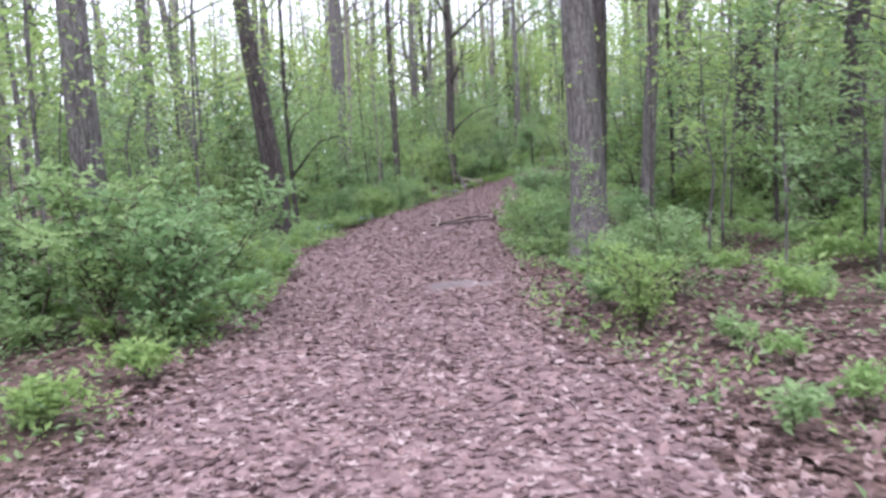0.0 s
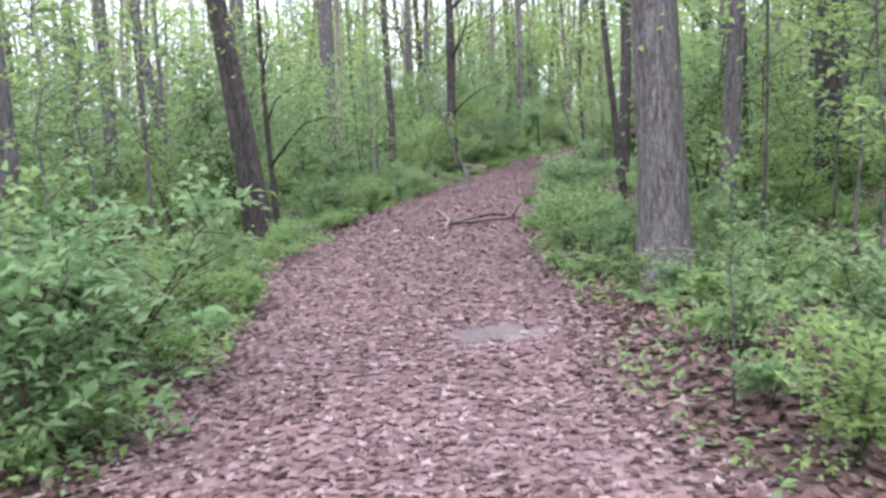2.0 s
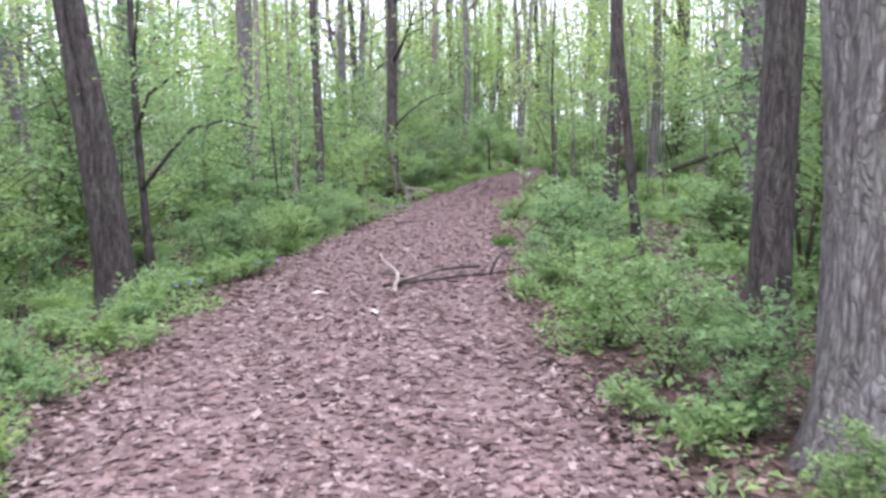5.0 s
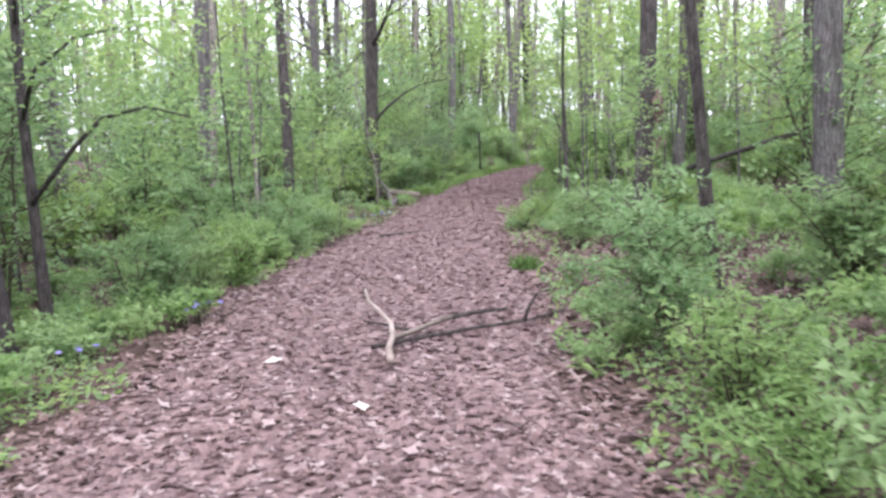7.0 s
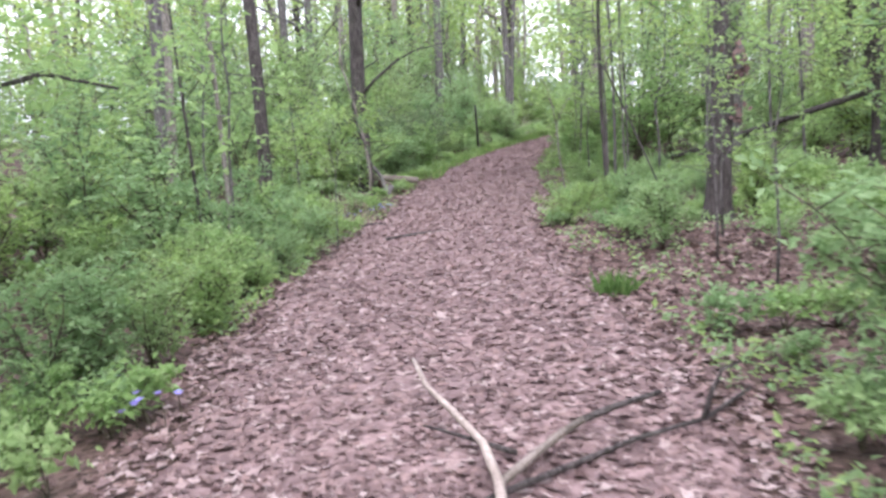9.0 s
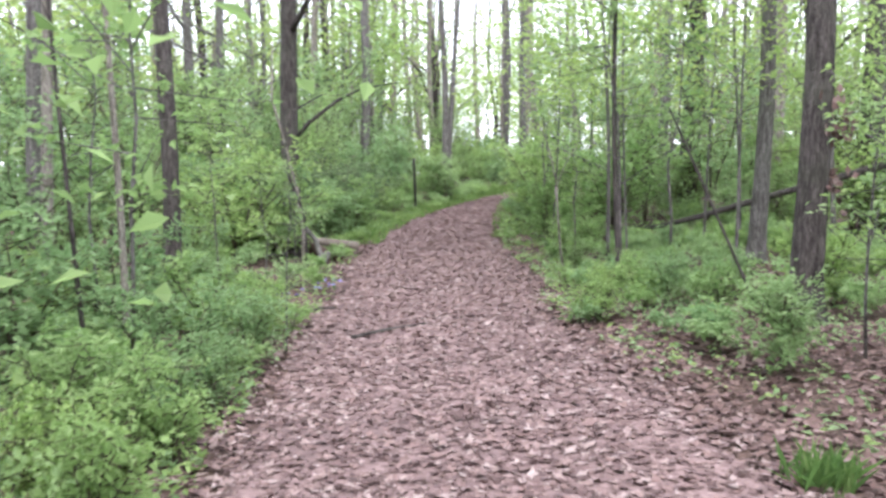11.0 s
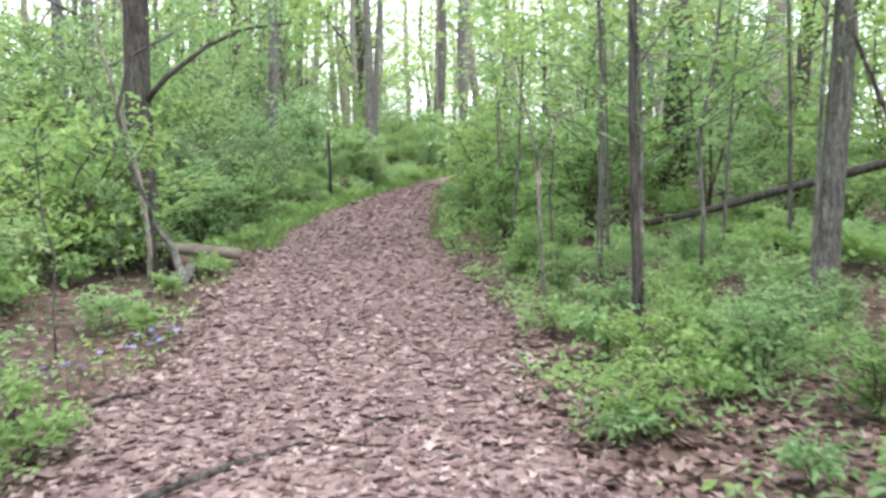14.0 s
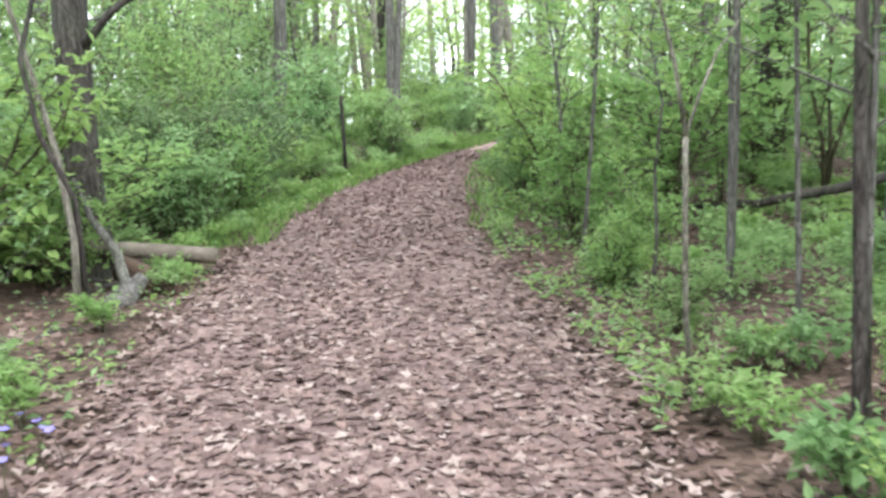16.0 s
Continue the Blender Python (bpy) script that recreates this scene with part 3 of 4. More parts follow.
SHRUBS_FAR = [(4.1, 29.0, 0.7, "bright"), (4.7, 30.8, 1.2, "bright"), (5.3, 32.4, 1.8, "bright"), (6.1, 34.2, 2.0, "bright"), (5.2, 30.2, 0.8, "bright"),
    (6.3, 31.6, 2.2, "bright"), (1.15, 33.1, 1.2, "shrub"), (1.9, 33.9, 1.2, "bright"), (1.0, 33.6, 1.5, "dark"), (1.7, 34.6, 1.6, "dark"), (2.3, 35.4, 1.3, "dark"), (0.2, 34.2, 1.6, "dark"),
    (-0.5, 30.6, 2.0, "bright"), (-1.3, 29.9, 1.3, "bright"), (-0.55, 24.7, 0.7, "bright"), (-0.75, 23.5, 0.7, "shrub"), (0.1, 32.4, 1.8, "bright"), (2.6, 37.4, 1.6, "shrub"), (4.2, 39.6, 1.9, "shrub"),
    (6.9, 36.4, 2.0, "shrub")]
for k, (x, y, size, kind) in enumerate(SHRUBS_START + SHRUBS_BRANCH + SHRUBS_BEND + SHRUBS_FAR):
    shrub(x, y, size, kind, k)

rng = np.random.RandomState(33)
done = 0
while done < 235:
    y = rng.uniform(-4, 52)
    side = rng.choice((-1, 1))
    d = 0.5 + rng.rand() ** 1.2 * 7.0
    x = np.interp(y, EY, EL) - d if side < 0 else np.interp(y, EY, ER) + d
    open_floor = side > 0 and ((y < 11 and d < 3.0) or (19 < y < 25 and d < 1.8) or (11.5 < y < 19 and d < 2.6))
    open_floor = open_floor or (side < 0 and y < 6.6 and d < 1.4) or (3.6 < x < 9 and 24.5 < y < 30.5) or (-4.4 < x < -2 and 12 < y < 18)
    if open_floor or off_path(x, y) < 0.4 or (side < 0 and 24 < y < 31 and d < 1.2):
        continue
    done += 1
    shrub(x, y, rng.uniform(0.55, 1.1) + 0.12 * d, "bright" if rng.rand() < 0.4 else "shrub", done)

def bare(x, y):
    """Stretches of woodland floor that show more leaves than plants."""
    d = x - np.interp(y, EY, ER)
    return (d > 0) & (((y < 9.5) & (d < 2.6)) | ((y > 18.5) & (y < 24) & (d < 1.9)) | ((y > 9.5) & (y < 13) & (d < 0.9))) | ((np.interp(y, EY, EL) - x > 0) & (np.interp(y, EY, EL) - x < 1.5) & (y > 26) & (y < 31)) | ((np.interp(y, EY, EL) - x > 0) & (np.interp(y, EY, EL) - x < 1.5) & (y < 6.8))


done, more = 0, {G_SHRUB: [], G_BRIGHT: []}
while done < 750:
    y = rng.uniform(-2, 41)
    side = rng.choice((-1, 1))
    d = 0.08 + rng.rand() * (4.5 if side > 0 else 3.0)
    x = np.interp(y, EY, EL) - d if side < 0 else np.interp(y, EY, ER) + d
    if off_path(x, y) < 0.05 or (bare(x, y) and rng.rand() < 0.55):
        continue
    done += 1
    turn, size = rng.uniform(0, 360), rng.uniform(0.65, 1.1) + 0.12 * d
    kind = HERBS[done % 5]
    if d < 1.3 and 2 < y < 32 and done < 700:
        plant("herb", kind, x, y, "low green woodland herb among fallen leaves", "plant", "herbs on the woodland floor", turn, size)
    else:
        m = np.array(pose(0, 0, 0, 0, 0, turn).to_3x3()) * size
        more[kind[2].materials[0]].append((kind[3] @ m.T + (x, y, float(rise(x, y))), kind[4]))
for green, bits in more.items():
    off, VV, FF = 0, [], []
    for v, f in bits:
        VV.append(v)
        FF.append(f + off)
        off += len(v)
    tagged(new("herb_layer", put_mesh("herb_layer", np.concatenate(VV), np.concatenate(FF), green)), "layer of low green herbs under the trees", "plants", kind="stuff")

done = 0
while done < 240:
    x, y = rng.normal(1, 11), rng.uniform(0, 66)
    d = float(off_path(x, y))
    if d < 2.2 or (y < 12 and d < 3.6) or (x > 0 and 15 < y < 26 and d < 3.6) or (3 < x < 10 and 22 < y < 30.5):
        continue
    done += 1
    plant("sapling", SAPLINGS[done % 5], x, y, "leafy multi-stemmed sapling in the understorey", "tree", "saplings of the understorey", rng.uniform(0, 360), rng.uniform(0.6, 1.25))
for k, (x, y, s) in enumerate([(1.2, 7.3, 0.42), (3.75, 26.2, 1.2), (4.91, 27.1, 1.2), (-1.54, 23.0, 1.1), (-0.42, 23.9, 0.5), (-0.3, 27.5, 0.62), (-0.85, 28.1, 0.7), (0.15, 28.4, 0.5), (-2.0, 25.2, 1.0), (4.9, 31.5, 1.0),
                               (5.6, 33.0, 1.1), (-4.6, 9.2, 1.2), (-5.4, 11.2, 1.3), (-6.2, 14.5, 1.3), (-4.3, 13.4, 1.2), (-4.0, 11.5, 1.0), (4.6, 9.6, 1.1), (5.4, 11.2, 1.2), (4.1, 12.6, 1.1), (3.9, 7.9, 1.0), (2.6, 8.6, 0.9), (2.9, 20.9, 0.7), (3.4, 21.8, 0.75), (2.75, 19.6, 0.7), (3.3, 10.4, 1.0), (2.7, 7.0, 0.8), (6.6, 35.2, 1.1), (4.2, 28.6, 0.8), (-3.9, 20.5, 1.1)]):
    plant("sapling", SLIMS[k % 3], x, y, "slim single-stemmed sapling with thin spring foliage", "tree", "saplings beside the path", k * 71.0, s)

for k, (x, y, s) in enumerate([(8.3, 31.6, 1.2), (10.4, 30.2, 1.2), (7.4, 33.4, 1.2), (8.6, 26.4, 1.1), (-7.0, 9.5, 1.2), (-6.2, 17.4, 1.1), (-8.5, 13.5, 1.2)]):
    plant("sapling", SAPLINGS[k % 5], x, y, "leafy multi-stemmed sapling in the understorey", "tree", "saplings of the understorey", k * 53.0, s)


# ---- deadwood ----
def limb(name, pts, radii, material, label, category, sides=8, rough=0.15, group=""):
    V, F = tube(pts, radii, sides, rough, len(pts))
    return tagged(new(name, put_mesh(name, V, F, material, True)), label, category, group)


branch = thing("fallen_branch", 0.0, 16.6, "forked dead branch, half bare and pale, across the path", "branch", z=0.03)


def bough(name, pts, r0, r1, material, label=""):
    p = np.array(pts) - np.array((0.0, 16.6, 0.0))
    V, F = tube(p, np.linspace(r0, r1, len(p)), 7, 0.15, 3)
    part(name, put_mesh(name, V, F, material, True), branch, label)


bough("pale_limb", [(-0.12, 16.02, 0.04), (-0.115, 16.3, 0.06), (-0.07, 16.6, 0.07), (-0.06, 16.95, 0.10), (-0.13, 17.3, 0.13), (-0.2, 17.65, 0.15), (-0.22, 18.0, 0.19)], 0.027, 0.012, BARE_WOOD, "pale barkless limb")
bough("side_limb", [(-0.07, 16.6, 0.06), (0.12, 16.82, 0.07), (0.3, 17.0, 0.09), (0.42, 17.1, 0.1)], 0.021, 0.018, LOG_WOOD, "weathered brown side limb")
bough("outer_limb", [(0.42, 17.1, 0.1), (0.6, 17.2, 0.11), (0.75, 17.3, 0.1), (0.9, 17.4, 0.09)], 0.019, 0.013, BARK_DARK, "dark bark-covered outer limb")
bough("dark_limb", [(-0.22, 16.48, 0.03), (0.02, 16.62, 0.04), (0.3, 16.78, 0.04), (0.6, 16.95, 0.045), (1.0, 17.1, 0.05), (1.4, 17.45, 0.05)], 0.018, 0.009, BARK_DARK, "dark bark-covered limb")
bough("twig", [(0.08, 16.95, 0.04), (-0.1, 17.2, 0.04), (-0.25, 17.42, 0.03)], 0.014, 0.006, BARK_DARK)
bough("twig", [(0.98, 17.08, 0.05), (1.03, 17.1, 0.17), (1.1, 17.15, 0.25), (1.22, 17.2, 0.27)], 0.016, 0.006, BARK_DARK)

STICKS = "sticks lying on the path"
limb("stick", [(0.2, 24.34, 0.035), (0.6, 24.6, 0.045), (1.0, 24.82, 0.04)], [0.022, 0.02, 0.012], BARK_DARK, "dark stick lying among the path's leaves", "stick", 6, 0.15, STICKS)
limb("stick", [(1.5, 25.07, 0.035), (1.72, 25.1, 0.05), (1.98, 25.19, 0.04)], [0.014, 0.014, 0.008], BARK_DARK, "dark stick lying among the path's leaves", "stick", 6, 0.15, STICKS)
limb("stick", [(1.33, 24.95, 0.035), (1.55, 25.2, 0.05), (1.75, 25.47, 0.035)], [0.018, 0.016, 0.01], BARK_DARK, "dark stick lying among the path's leaves", "stick", 6, 0.15, STICKS)

limb("stick", [(-0.02, 25.85, 0.04), (0.12, 25.95, 0.06), (0.3, 26.0, 0.05)], [0.014, 0.013, 0.008], BARK_DARK, "dark stick lying among the path's leaves", "stick", 6, 0.15, STICKS)
limb("dead_twig", [(1.62, 10.15, 0.5), (1.9, 10.12, 0.45), (2.2, 10.15, 0.34), (2.5, 10.25, 0.08)], [0.007, 0.007, 0.006, 0.005], LOG_WOOD, "thin pale dead twig leaning on the thick tree", "branch", 6)
limb("fallen_log", [(0.15, 31.35, 0.42), (0.55, 31.2, 0.4), (1.0, 31.1, 0.35), (1.46, 31.04, 0.29)], [0.05, 0.06, 0.064, 0.066], LOG_WOOD, "short fallen log with pale weathered wood", "log", 14)
limb("broken_log", [(0.7, 31.0, 0.26), (0.95, 30.7, 0.16), (1.12, 30.45, 0.1)], [0.1, 0.1, 0.07], ROTTEN, "broken rotten brown log under the pale log", "log", 12, 0.3)
limb("bent_stem", [(0.76, 30.25, -0.05), (0.74, 30.35, 0.2), (0.68, 30.5, 0.45), (0.5, 30.7, 0.7), (0.38, 30.85, 1.0)], [0.055, 0.05, 0.04, 0.03, 0.022], BARK_GREY, "bent grey stem rooted beside the logs", "branch", 8)
limb("root_stump", [(0.55, 30.1, -0.05), (0.68, 30.22, 0.1), (0.86, 30.4, 0.25)], [0.13, 0.1, 0.05], BARK_GREY, "low grey root stump beside the path", "stump", 10, 0.4)
limb("curved_sapling", [(0.42, 29.9, -0.05), (0.43, 29.95, 0.6), (0.36, 30.0, 1.2), (0.2, 30.05, 1.9), (0.02, 30.1, 2.6), (0.05, 30.2, 3.4)], [0.03, 0.027, 0.024, 0.02, 0.016, 0.01], BARK_PALE, "thin curving pale bare sapling stem", "tree", 7)
for pts in ([(0.2, 30.5, 0.05), (0.6, 30.75, 0.16), (1.05, 30.85, 0.08)], [(-0.3, 30.2, 0.05), (0.15, 30.35, 0.12), (0.55, 30.3, 0.04)],
            [(-0.1, 31.1, 0.3), (0.3, 30.95, 0.24), (0.8, 30.75, 0.1)], [(0.1, 29.2, 0.03), (0.3, 29.5, 0.09), (0.62, 29.6, 0.03)]):
    limb("dead_branch", pts, [0.026, 0.022, 0.012], BARK_DARK, "dark dead branch lying beside the logs", "branch", 6, 0.2, "dead branches by the logs")
limb("fallen_tree", [(6.2, 33.6, 0.3), (6.6, 32.2, 0.38), (6.95, 31.0, 0.5), (7.22, 30.1, 0.72), (7.75, 29.35, 1.0), (8.35, 28.5, 1.3), (9.0, 27.6, 1.62)], [0.03, 0.038, 0.046, 0.05, 0.054, 0.058, 0.06], BARK_DARK, "fallen mossy tree trunk propped aslant in the bushes", "log", 10)
limb("leaning_stem", [(3.45, 22.9, 0.05), (3.18, 23.05, 0.75), (2.94, 23.2, 1.4), (2.78, 23.28, 1.8), (2.7, 23.32, 2.0)], [0.012, 0.012, 0.011, 0.009, 0.005], BARK_DARK, "thin dark dead stem leaning over the bushes", "branch", 7)
limb("curved_sapling", [(0.5, 30.0, -0.05), (0.45, 29.98, 0.9), (0.26, 29.95, 1.35), (0.18, 29.95, 1.85), (0.32, 30.0, 2.4), (0.75, 30.05, 2.65)], [0.024, 0.021, 0.02, 0.019, 0.016, 0.01], BARK_DARK, "dark curved sapling stem beside the logs", "tree", 7)
limb("rotten_log", [(-1.0, 31.2, 0.05), (-0.3, 31.0, 0.12), (0.05, 30.9, 0.12)], [0.09, 0.1, 0.07], ROTTEN, "rotten brown log in the undergrowth", "log", 10, 0.3)

post = thing("post", 3.82, 36.75, "thin dark weathered post on the grassy verge", "post")
pv, pf = tube([(0, 0, -0.1), (-0.01, 0, 0.5), (-0.03, 0, 1.0), (-0.04, 0, 1.22)], [0.032, 0.03, 0.03, 0.028], 8, 0.05)
part("shaft", put_mesh("shaft", pv, pf, POST, True), post)

ysap = thing("bare_sapling", 3.28, 26.75, "bare pale forked sapling at the path's edge", "tree")
for nm, pts, r0, r1 in [("stem", [(0, 0, -0.05), (-0.12, -0.1, 0.4), (-0.2, -0.2, 0.85), (-0.24, -0.25, 1.22)], 0.015, 0.012), ("limb", [(-0.24, -0.25, 1.2), (-0.3, -0.25, 1.5), (-0.36, -0.22, 1.75), (-0.47, -0.2, 1.98)], 0.011, 0.005),
                        ("limb", [(-0.24, -0.25, 1.2), (-0.16, -0.23, 1.38), (-0.06, -0.2, 1.55), (0.06, -0.18, 1.68)], 0.009, 0.004)]:
    v, f = tube(pts, np.linspace(r0, r1, 4), 6, 0.1)
    part(nm, put_mesh(nm, v, f, BARK_PALE, True), ysap)


# ---- leaf litter ----
def dead_leaf(rng, length):
    """One curled, lobed leaf as a fan."""
    n = 8
    a = np.linspace(0, 2 * math.pi, n, endpoint=False) + rng.normal(0, 0.12, n)
    lobe = np.where(np.arange(n) % 2, 0.68, 1.2) * rng.uniform(0.85, 1.15, n)
    x, y = np.cos(a) * 0.52 * lobe, np.sin(a) * 0.34 * lobe
    curl, twist = rng.uniform(0.0, 0.5), rng.uniform(-0.3, 0.3)
    z = curl * y * y * 2.2 + 0.5 * rng.uniform(0.0, 0.5) * x * x + twist * x * y
    v = np.stack([x, y, z], 1)
    v = np.concatenate([[(0, 0, 0)], v]) * length
    return v, [(0, 1 + k, 1 + (k + 1) % n) for k in range(n)]


LEAVES = [dead_leaf(np.random.RandomState(400 + k), 1.0) for k in range(12)]


def litter(name, xs, ys, rng, size, lift, tilt, material=DEAD):
    V, F, base = [], [], 0
    zs = rise(xs, ys)
    for x, y, z in zip(xs, ys, zs):
        v, f = LEAVES[rng.randint(12)]
        s = size * rng.uniform(0.6, 1.45)
        m = np.array(Euler((rng.normal(0, tilt), rng.normal(0, tilt), rng.uniform(0, 6.28))).to_matrix())
        V.append(v @ m.T * s + (x, y, z + lift + rng.uniform(0, 0.012)))
        F.extend((base + a, base + b, base + c) for a, b, c in f)
        base += len(v)
    return put_mesh(name, np.concatenate(V), F, material)


rng = np.random.RandomState(9)
n = 74000
ys = rng.uniform(0.5, 39, n)
u = np.clip(rng.uniform(-0.04, 1.04, n), -0.04, 1.04)
xs = np.interp(ys, EY, EL) + u * (np.interp(ys, EY, ER) - np.interp(ys, EY, EL)) + rng.normal(0, 0.08, n)
clear = ((xs - 0.12) / 0.42) ** 2 + ((ys - 9.3) / 0.36) ** 2 > rng.rand(n) * 1.45
xs, ys = xs[clear], ys[clear]
tagged(new("leaf_litter", litter("leaf_litter", xs, ys, rng, 0.057, 0.016, 0.19)), "thick layer of fallen brown oak leaves", "leaves", kind="stuff")
n = 34000
ys = rng.uniform(0, 38, n)
d = rng.rand(n) ** 1.3 * 4.0
left = rng.rand(n) < 0.4
xs = np.where(left, np.interp(ys, EY, EL) - d, np.interp(ys, EY, ER) + d)
ye = np.concatenate([rng.uniform(2, 10, 5000), rng.uniform(18, 25.5, 6000)])
xs, ys = np.concatenate([xs, np.interp(ye, EY, ER) + rng.uniform(-0.1, 2.6, len(ye))]), np.concatenate([ys, ye])
tagged(new("scattered_litter", litter("scattered_litter", xs, ys, rng, 0.066, 0.014, 0.24, OLD_SHADED_LEAF)), "fallen brown leaves scattered over the woodland floor", "leaves", kind="stuff")

# small ground plants too many to count
def carpet(name, n, rng, dmax, leaf, green, label, left_share=0.5, y0=0, y1=40):
    ys = rng.uniform(y0, y1, n)
    d = 0.02 + rng.rand(n) ** 1.2 * dmax
    left = rng.rand(n) < left_share
    xs = np.where(left, np.interp(ys, EY, EL) - d, np.interp(ys, EY, ER) + d)
    patch = np.array([noise.noise((x * 0.9, y * 0.9, 2.0)) for x, y in zip(xs, ys)])
    keep = (patch > -0.12) & ~(bare(xs, ys) & (rng.rand(len(xs)) < 0.65))
    xs, ys = xs[keep], ys[keep]
    P = np.stack([xs, ys, rise(xs, ys) + 0.01 + rng.rand(len(xs)) ** 2 * 0.13], 1)
    D = rng.normal(0, 1, P.shape) * (1, 1, 0.35) + (0, 0, 0.35)
    L = leaf * (0.6 + 0.8 * rng.rand(len(P)))
    V, F = blades(P, D, L, L * 0.5, rng)
    tagged(new(name, put_mesh(name, V, F, green)), label, "plants", kind="stuff")


carpet("ground_cover", 60000, rng, 4.5, 0.06, G_SHRUB, "small green seedlings carpeting the woodland floor", 0.5)
carpet("verge_plants", 12000, rng, 0.7, 0.06, G_BRIGHT, "fresh green plants along the path's verge", 0.6)

# grass on the far verge
n = 7000
ys = rng.uniform(32, 42, n)
d = rng.uniform(-0.15, 0.9, n)
xs = np.where(rng.rand(n) < 0.75, np.interp(ys, EY, EL) - d, np.interp(ys, EY, ER) + d)
P = np.stack([xs, ys, rise(xs, ys)], 1)
D = rng.normal(0, 0.35, P.shape) + (0, 0, 1)
L = 0.12 * (0.6 + 0.8 * rng.rand(n))
V, F = blades(P, D, L, L * 0.12, rng)
tagged(new("grass", put_mesh("grass", V, F, G_GRASS)), "bright green grass on the path's verge", "grass", kind="stuff")

# the wood goes on in the distance
rng = np.random.RandomState(76)
stand = []
for k in range(230):
    y = rng.uniform(46, 100)
    x = (y - 18) * rng.uniform(-0.75, 0.95)
    h, r = rng.uniform(11, 16), rng.choice((0.05, 0.07, 0.09, 0.13, 0.17))
    u = np.linspace(0, 1, 8)
    lean = rng.normal(0, 0.5, 2)
    line = np.stack([x + lean[0] * u + 0.12 * np.sin(u * 7 + k), y + lean[1] * u, float(rise(x, y)) - 0.2 + h * u], 1)
    stand.append(tube(line, r * (1.1 - 0.7 * u), 6))
    for j in range(3):
        i = rng.randint(2, 7)
        a = rng.uniform(0, 6.28)
        v = np.linspace(0, 1, 3)[:, None]
        stand.append(tube(line[i] + np.array((math.cos(a), math.sin(a), 0.9)) * rng.uniform(1.0, 2.6) * v, r * 0.4 * (1.1 - 0.9 * v[:, 0]), 3))
# pale bark here puts the distance haze into the trunks' colour
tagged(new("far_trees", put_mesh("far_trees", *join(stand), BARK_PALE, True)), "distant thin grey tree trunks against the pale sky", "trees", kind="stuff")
rng = np.random.RandomState(77)
n = 105000
a = rng.uniform(0, 2 * math.pi, n)
rr = rng.uniform(60, 105, n)
P = np.stack([rr * np.cos(a), 20 + rr * np.sin(a), 0.6 + 13 * rng.rand(n) ** 1.4], 1)
D = rng.normal(0, 1, P.shape)
L = rng.uniform(0.3, 0.75, n)
V, F = blades(P, D, L, L * 0.6, rng)
tagged(new("far_woods", put_mesh("far_woods", V, F, G_CANOPY)), "distant green woodland closing the view", "woods", kind="stuff")


# ---- small things ----
def big_leaf(length):
    """A broad oval leaf, folded at the rib and drooping at the tip."""
    n, V, F = 6, [], []
    for i in range(n + 1):
        u = i / n
        w = 0.34 * length * math.sin(math.pi * u ** 0.8) ** 0.8
        z = -0.28 * length * u * u
        V += [(u * length, -w, z + 0.25 * w), (u * length, 0, z), (u * length, w, z + 0.25 * w)]
    for i in range(n):
        for k in (0, 1):
            a = i * 3 + k
            F.append((a, a + 1, a + 4, a + 3))
    return V, F


big = put_mesh("leaf", *big_leaf(0.25), G_BIG, True)
for px, py_, seed, count in [(-2.25, 10.05, 1, 6), (-2.5, 9.75, 2, 6), (-2.35, 9.5, 3, 4)]:
    rs = np.random.RandomState(seed)
    e = thing("broad_leaved_plant", px, py_, "low plant with broad oval green leaves beside the path", "plant", "broad-leaved plants")
    v, f = tube([(0, 0, -0.03), (0.02, 0, 0.12), (0.05, 0.02, 0.24)], [0.006, 0.005, 0.003], 5)
    part("stem", put_mesh("stem", v, f, TWIG), e)
    for k in range(count):
        o = part("leaf", big, e)
        o.matrix_basis = pose(0.03, 0, 0.1 + 0.13 * k / count, rs.uniform(-15, 15), rs.uniform(-25, 5), k * 137 + 20) @ Matrix.Diagonal((*([rs.uniform(0.75, 1.15)] * 3), 1))

def frond_mesh(seed, length):
    """One arching fern frond: a rib with paired leaflets that shorten to the tip."""
    rs = np.random.RandomState(seed)
    u = np.linspace(0, 1, 16)
    rib = np.stack([length * u * 0.9, 0.04 * length * np.sin(u * 3), length * (0.75 * u - 0.7 * u * u)], 1)
    q = np.repeat(rib[2:], 2, 0)
    sg = np.tile((1.0, -1.0), 14)[:, None]
    w = np.repeat(np.sin(np.pi * np.clip(u[2:] * 0.85 + 0.15, 0, 1)) ** 0.8, 2)
    D = np.array((0.35, 0, -0.1)) + sg * np.array((0, 1.0, 0)) + rs.normal(0, 0.08, q.shape)
    L = 0.24 * length * w + 0.01
    V, F = blades(q, D, L, L * 0.3, rs)
    tv, tf = tube(rib, 0.004 * (1.1 - u), 4)
    return put_mesh("frond", *join([(V.tolist(), F.tolist()), (tv, tf)]), G_SHRUB)


FRONDS = [frond_mesh(700 + k, 0.42) for k in range(3)]
rs = np.random.RandomState(66)
for x, y, count in [(1.3, 11.75, 7), (1.72, 10.45, 6), (1.98, 10.2, 7), (1.45, 10.0, 5), (2.5, 10.9, 6)]:
    e = thing("fern", x, y, "small green fern beside the thick tree's roots", "fern", "ferns by the thick tree")
    for k in range(count):
        o = part("frond", FRONDS[k % 3], e)
        o.matrix_basis = pose(0, 0, 0, 0, rs.uniform(-20, 10), 360 * k / count + rs.uniform(-20, 20)) @ Matrix.Diagonal((*([rs.uniform(0.7, 1.1)] * 3), 1))

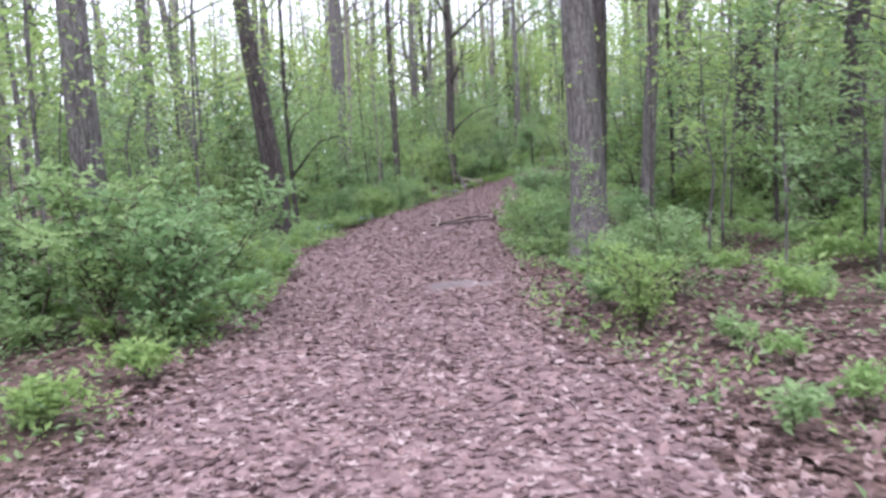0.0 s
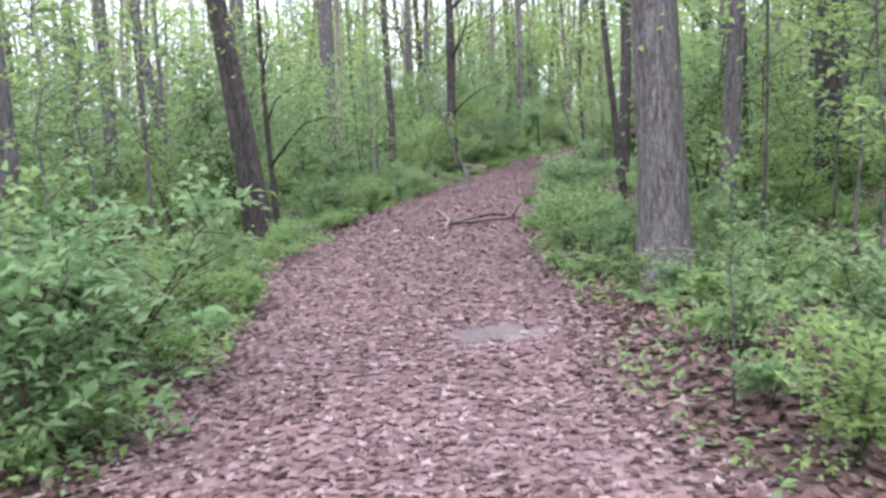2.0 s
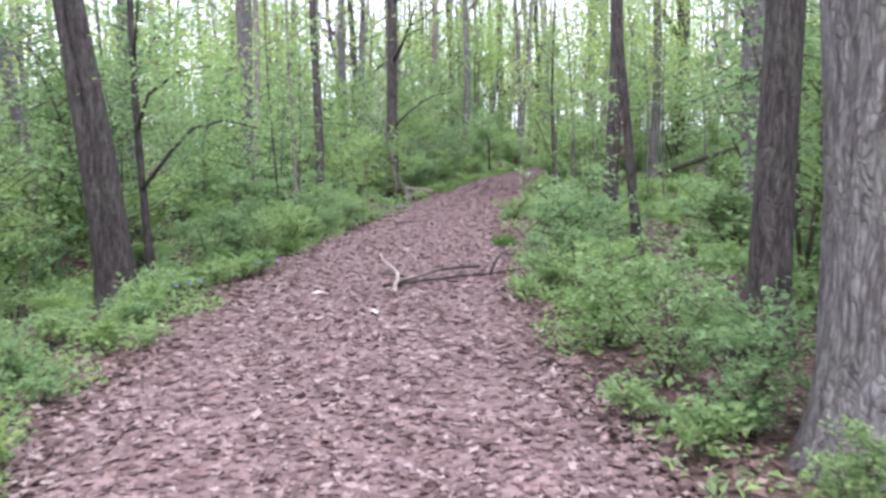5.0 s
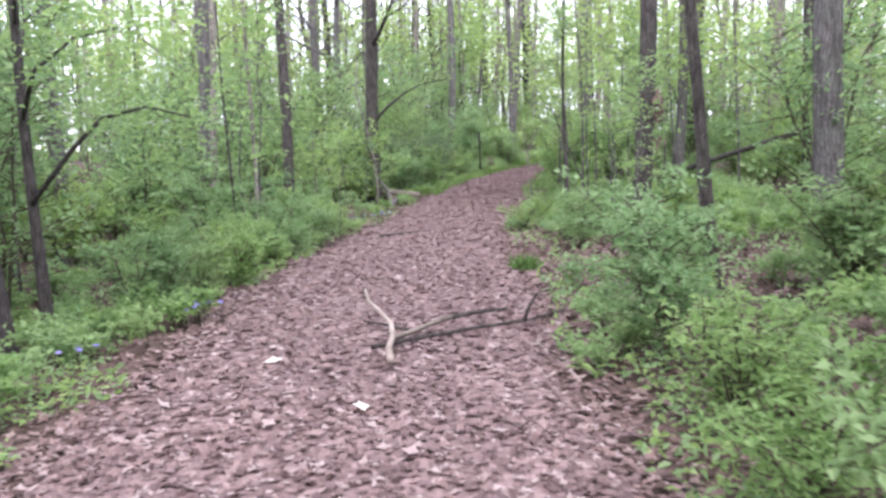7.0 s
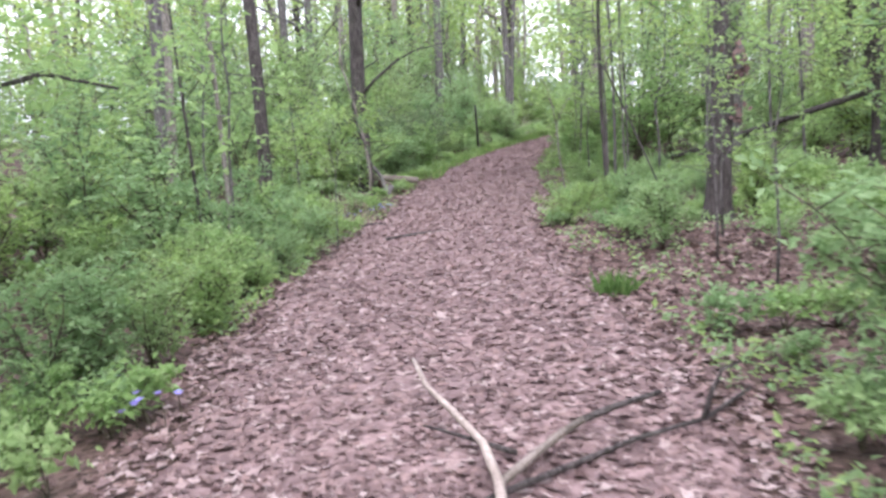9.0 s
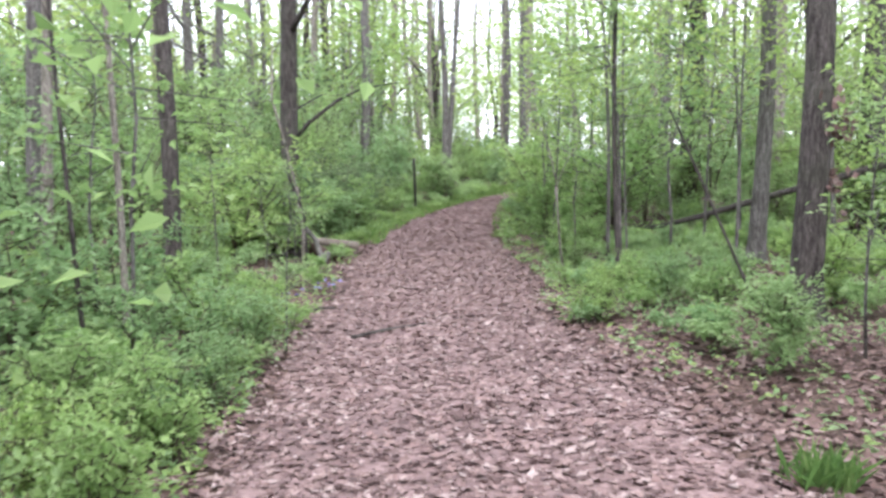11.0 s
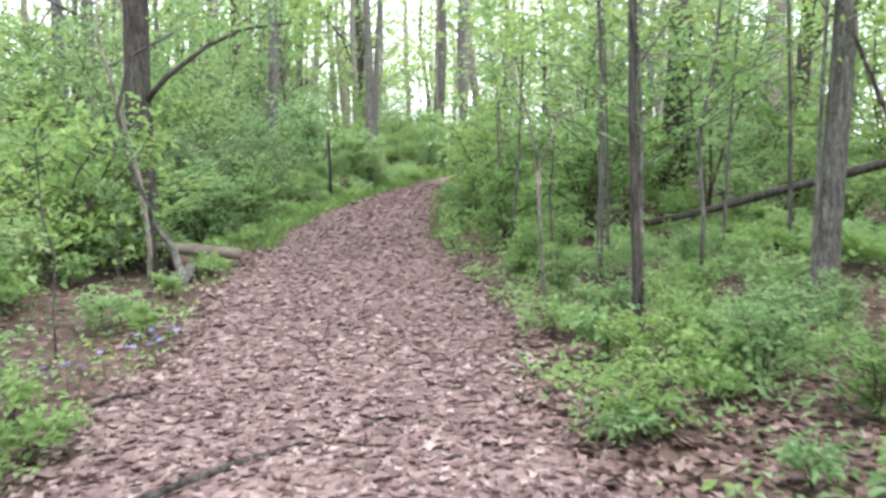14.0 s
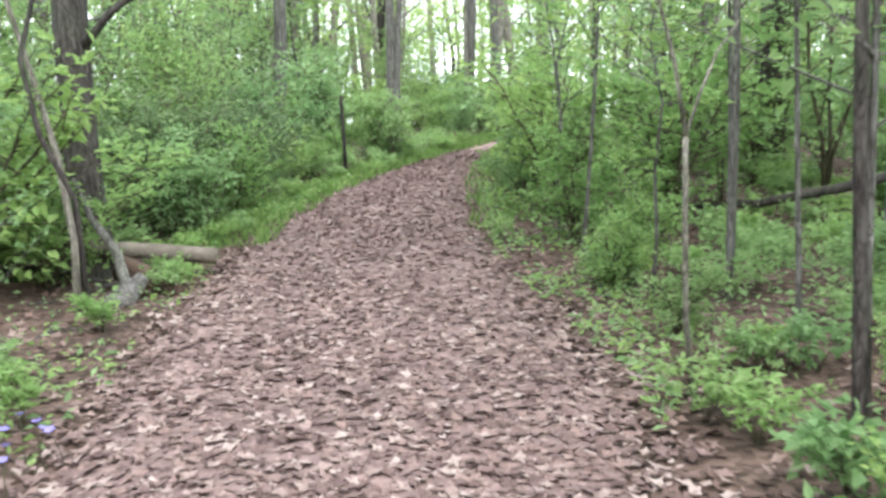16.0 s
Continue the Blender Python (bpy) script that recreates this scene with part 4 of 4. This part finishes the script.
petal = put_mesh("petal", [(0, 0, 0), (0.016, 0.011, 0.004), (0.03, 0, 0), (0.016, -0.011, 0.004)], [(0, 1, 2), (0, 2, 3)], PETAL)
stalk_v, stalk_f = tube([(0, 0, -0.02), (0.01, 0, 0.1), (0.0, 0.01, 0.2)], [0.003, 0.003, 0.002], 4)
stalk = put_mesh("stalk", stalk_v, stalk_f, TWIG)
rs = np.random.RandomState(61)
for cx, cy, count in [(-2.2, 16.55, 4), (-1.6, 18.0, 6), (-1.8, 18.7, 4), (0.45, 27.05, 6), (-0.15, 26.35, 7), (0.3, 26.75, 5)]:
    for k in range(count):
        x, y = cx + rs.normal(0, 0.1), cy + rs.normal(0, 0.1)
        e = thing("flower", x, y, "small pale-violet woodland flower on a thin stalk", "flower", "violet flowers beside the path")
        e.rotation_euler = (rs.normal(0, 0.2), rs.normal(0, 0.2), rs.uniform(0, 6))
        part("stalk", stalk, e)
        for j in range(5):
            o = part("petal", petal, e)
            o.matrix_basis = pose(0, 0.01, 0.2, 0, -25, j * 72)

# a tuft of grass at the litter's edge
rs = np.random.RandomState(62)
n = 140
P = np.stack([rs.normal(0, 0.07, n), rs.normal(0, 0.07, n), np.zeros(n) - 0.02], 1)
D = rs.normal(0, 0.35, (n, 3)) + (0, 0, 1)
L = 0.22 * (0.6 + 0.6 * rs.rand(n))
tuft = new("grass_tuft", put_mesh("grass_tuft", *blades(P, D, L, L * 0.07, rs), G_GRASS))
tuft.matrix_basis = pose(1.62, 20.0, float(rise(1.62, 20.0)))
tagged(tuft, "small tuft of fresh green grass among brown leaves", "grass")

# dead leaves caught on the dark tree
rs = np.random.RandomState(63)
for k, z in enumerate((1.25, 1.75, 1.95)):
    VV, FF, base = [], [], 0
    for i in range(34):
        v, f = LEAVES[rs.randint(12)]
        m = np.array(Euler(tuple(rs.uniform(0, 6.28, 3))).to_matrix())
        VV.append(v @ m.T * 0.09 + (0.17 + rs.normal(0, 0.07), -0.12 + rs.normal(0, 0.07), z + rs.normal(0, 0.08)))
        FF += [(base + a, base + b, base + c) for a, b, c in f]
        base += len(v)
    tagged(part("dead_foliage", put_mesh("dead_foliage", np.concatenate(VV), FF, OLD_SHADED_LEAF), rt, "clump of withered brown leaves"), kind="stuff")

# pale leaves that stand out on the path
for x, y, r in [(-0.89, 16.38, 20), (-0.33, 15.16, 100)]:
    v, f = LEAVES[3]
    o = new("pale_leaf", put_mesh("pale_leaf", v * 0.13, f, PALE_LEAF))
    o.matrix_basis = pose(x, y, float(rise(x, y)) + 0.05, 8, -6, r)
    tagged(o, "pale dry leaf lying on the brown litter", "leaf", "pale leaves on the path")

# the leaves that lie nearest to the walk, each by itself
shapes = [put_mesh("fallen_leaf", v * 0.085, f, DEAD) for v, f in LEAVES]
rs = np.random.RandomState(64)
for k in range(300):
    y = rs.uniform(2.5, 27.5)
    l, r = np.interp(y, EY, EL), np.interp(y, EY, ER)
    x = l + (r - l) * rs.uniform(0.08, 0.92)
    o = part("fallen_leaf", shapes[k % 12], path_bed)
    o.matrix_basis = pose(x, y, float(rise(x, y)) + 0.045, rs.normal(0, 14), rs.normal(0, 14), rs.uniform(0, 360)) @ Matrix.Diagonal((*([rs.uniform(0.75, 1.25)] * 3), 1))
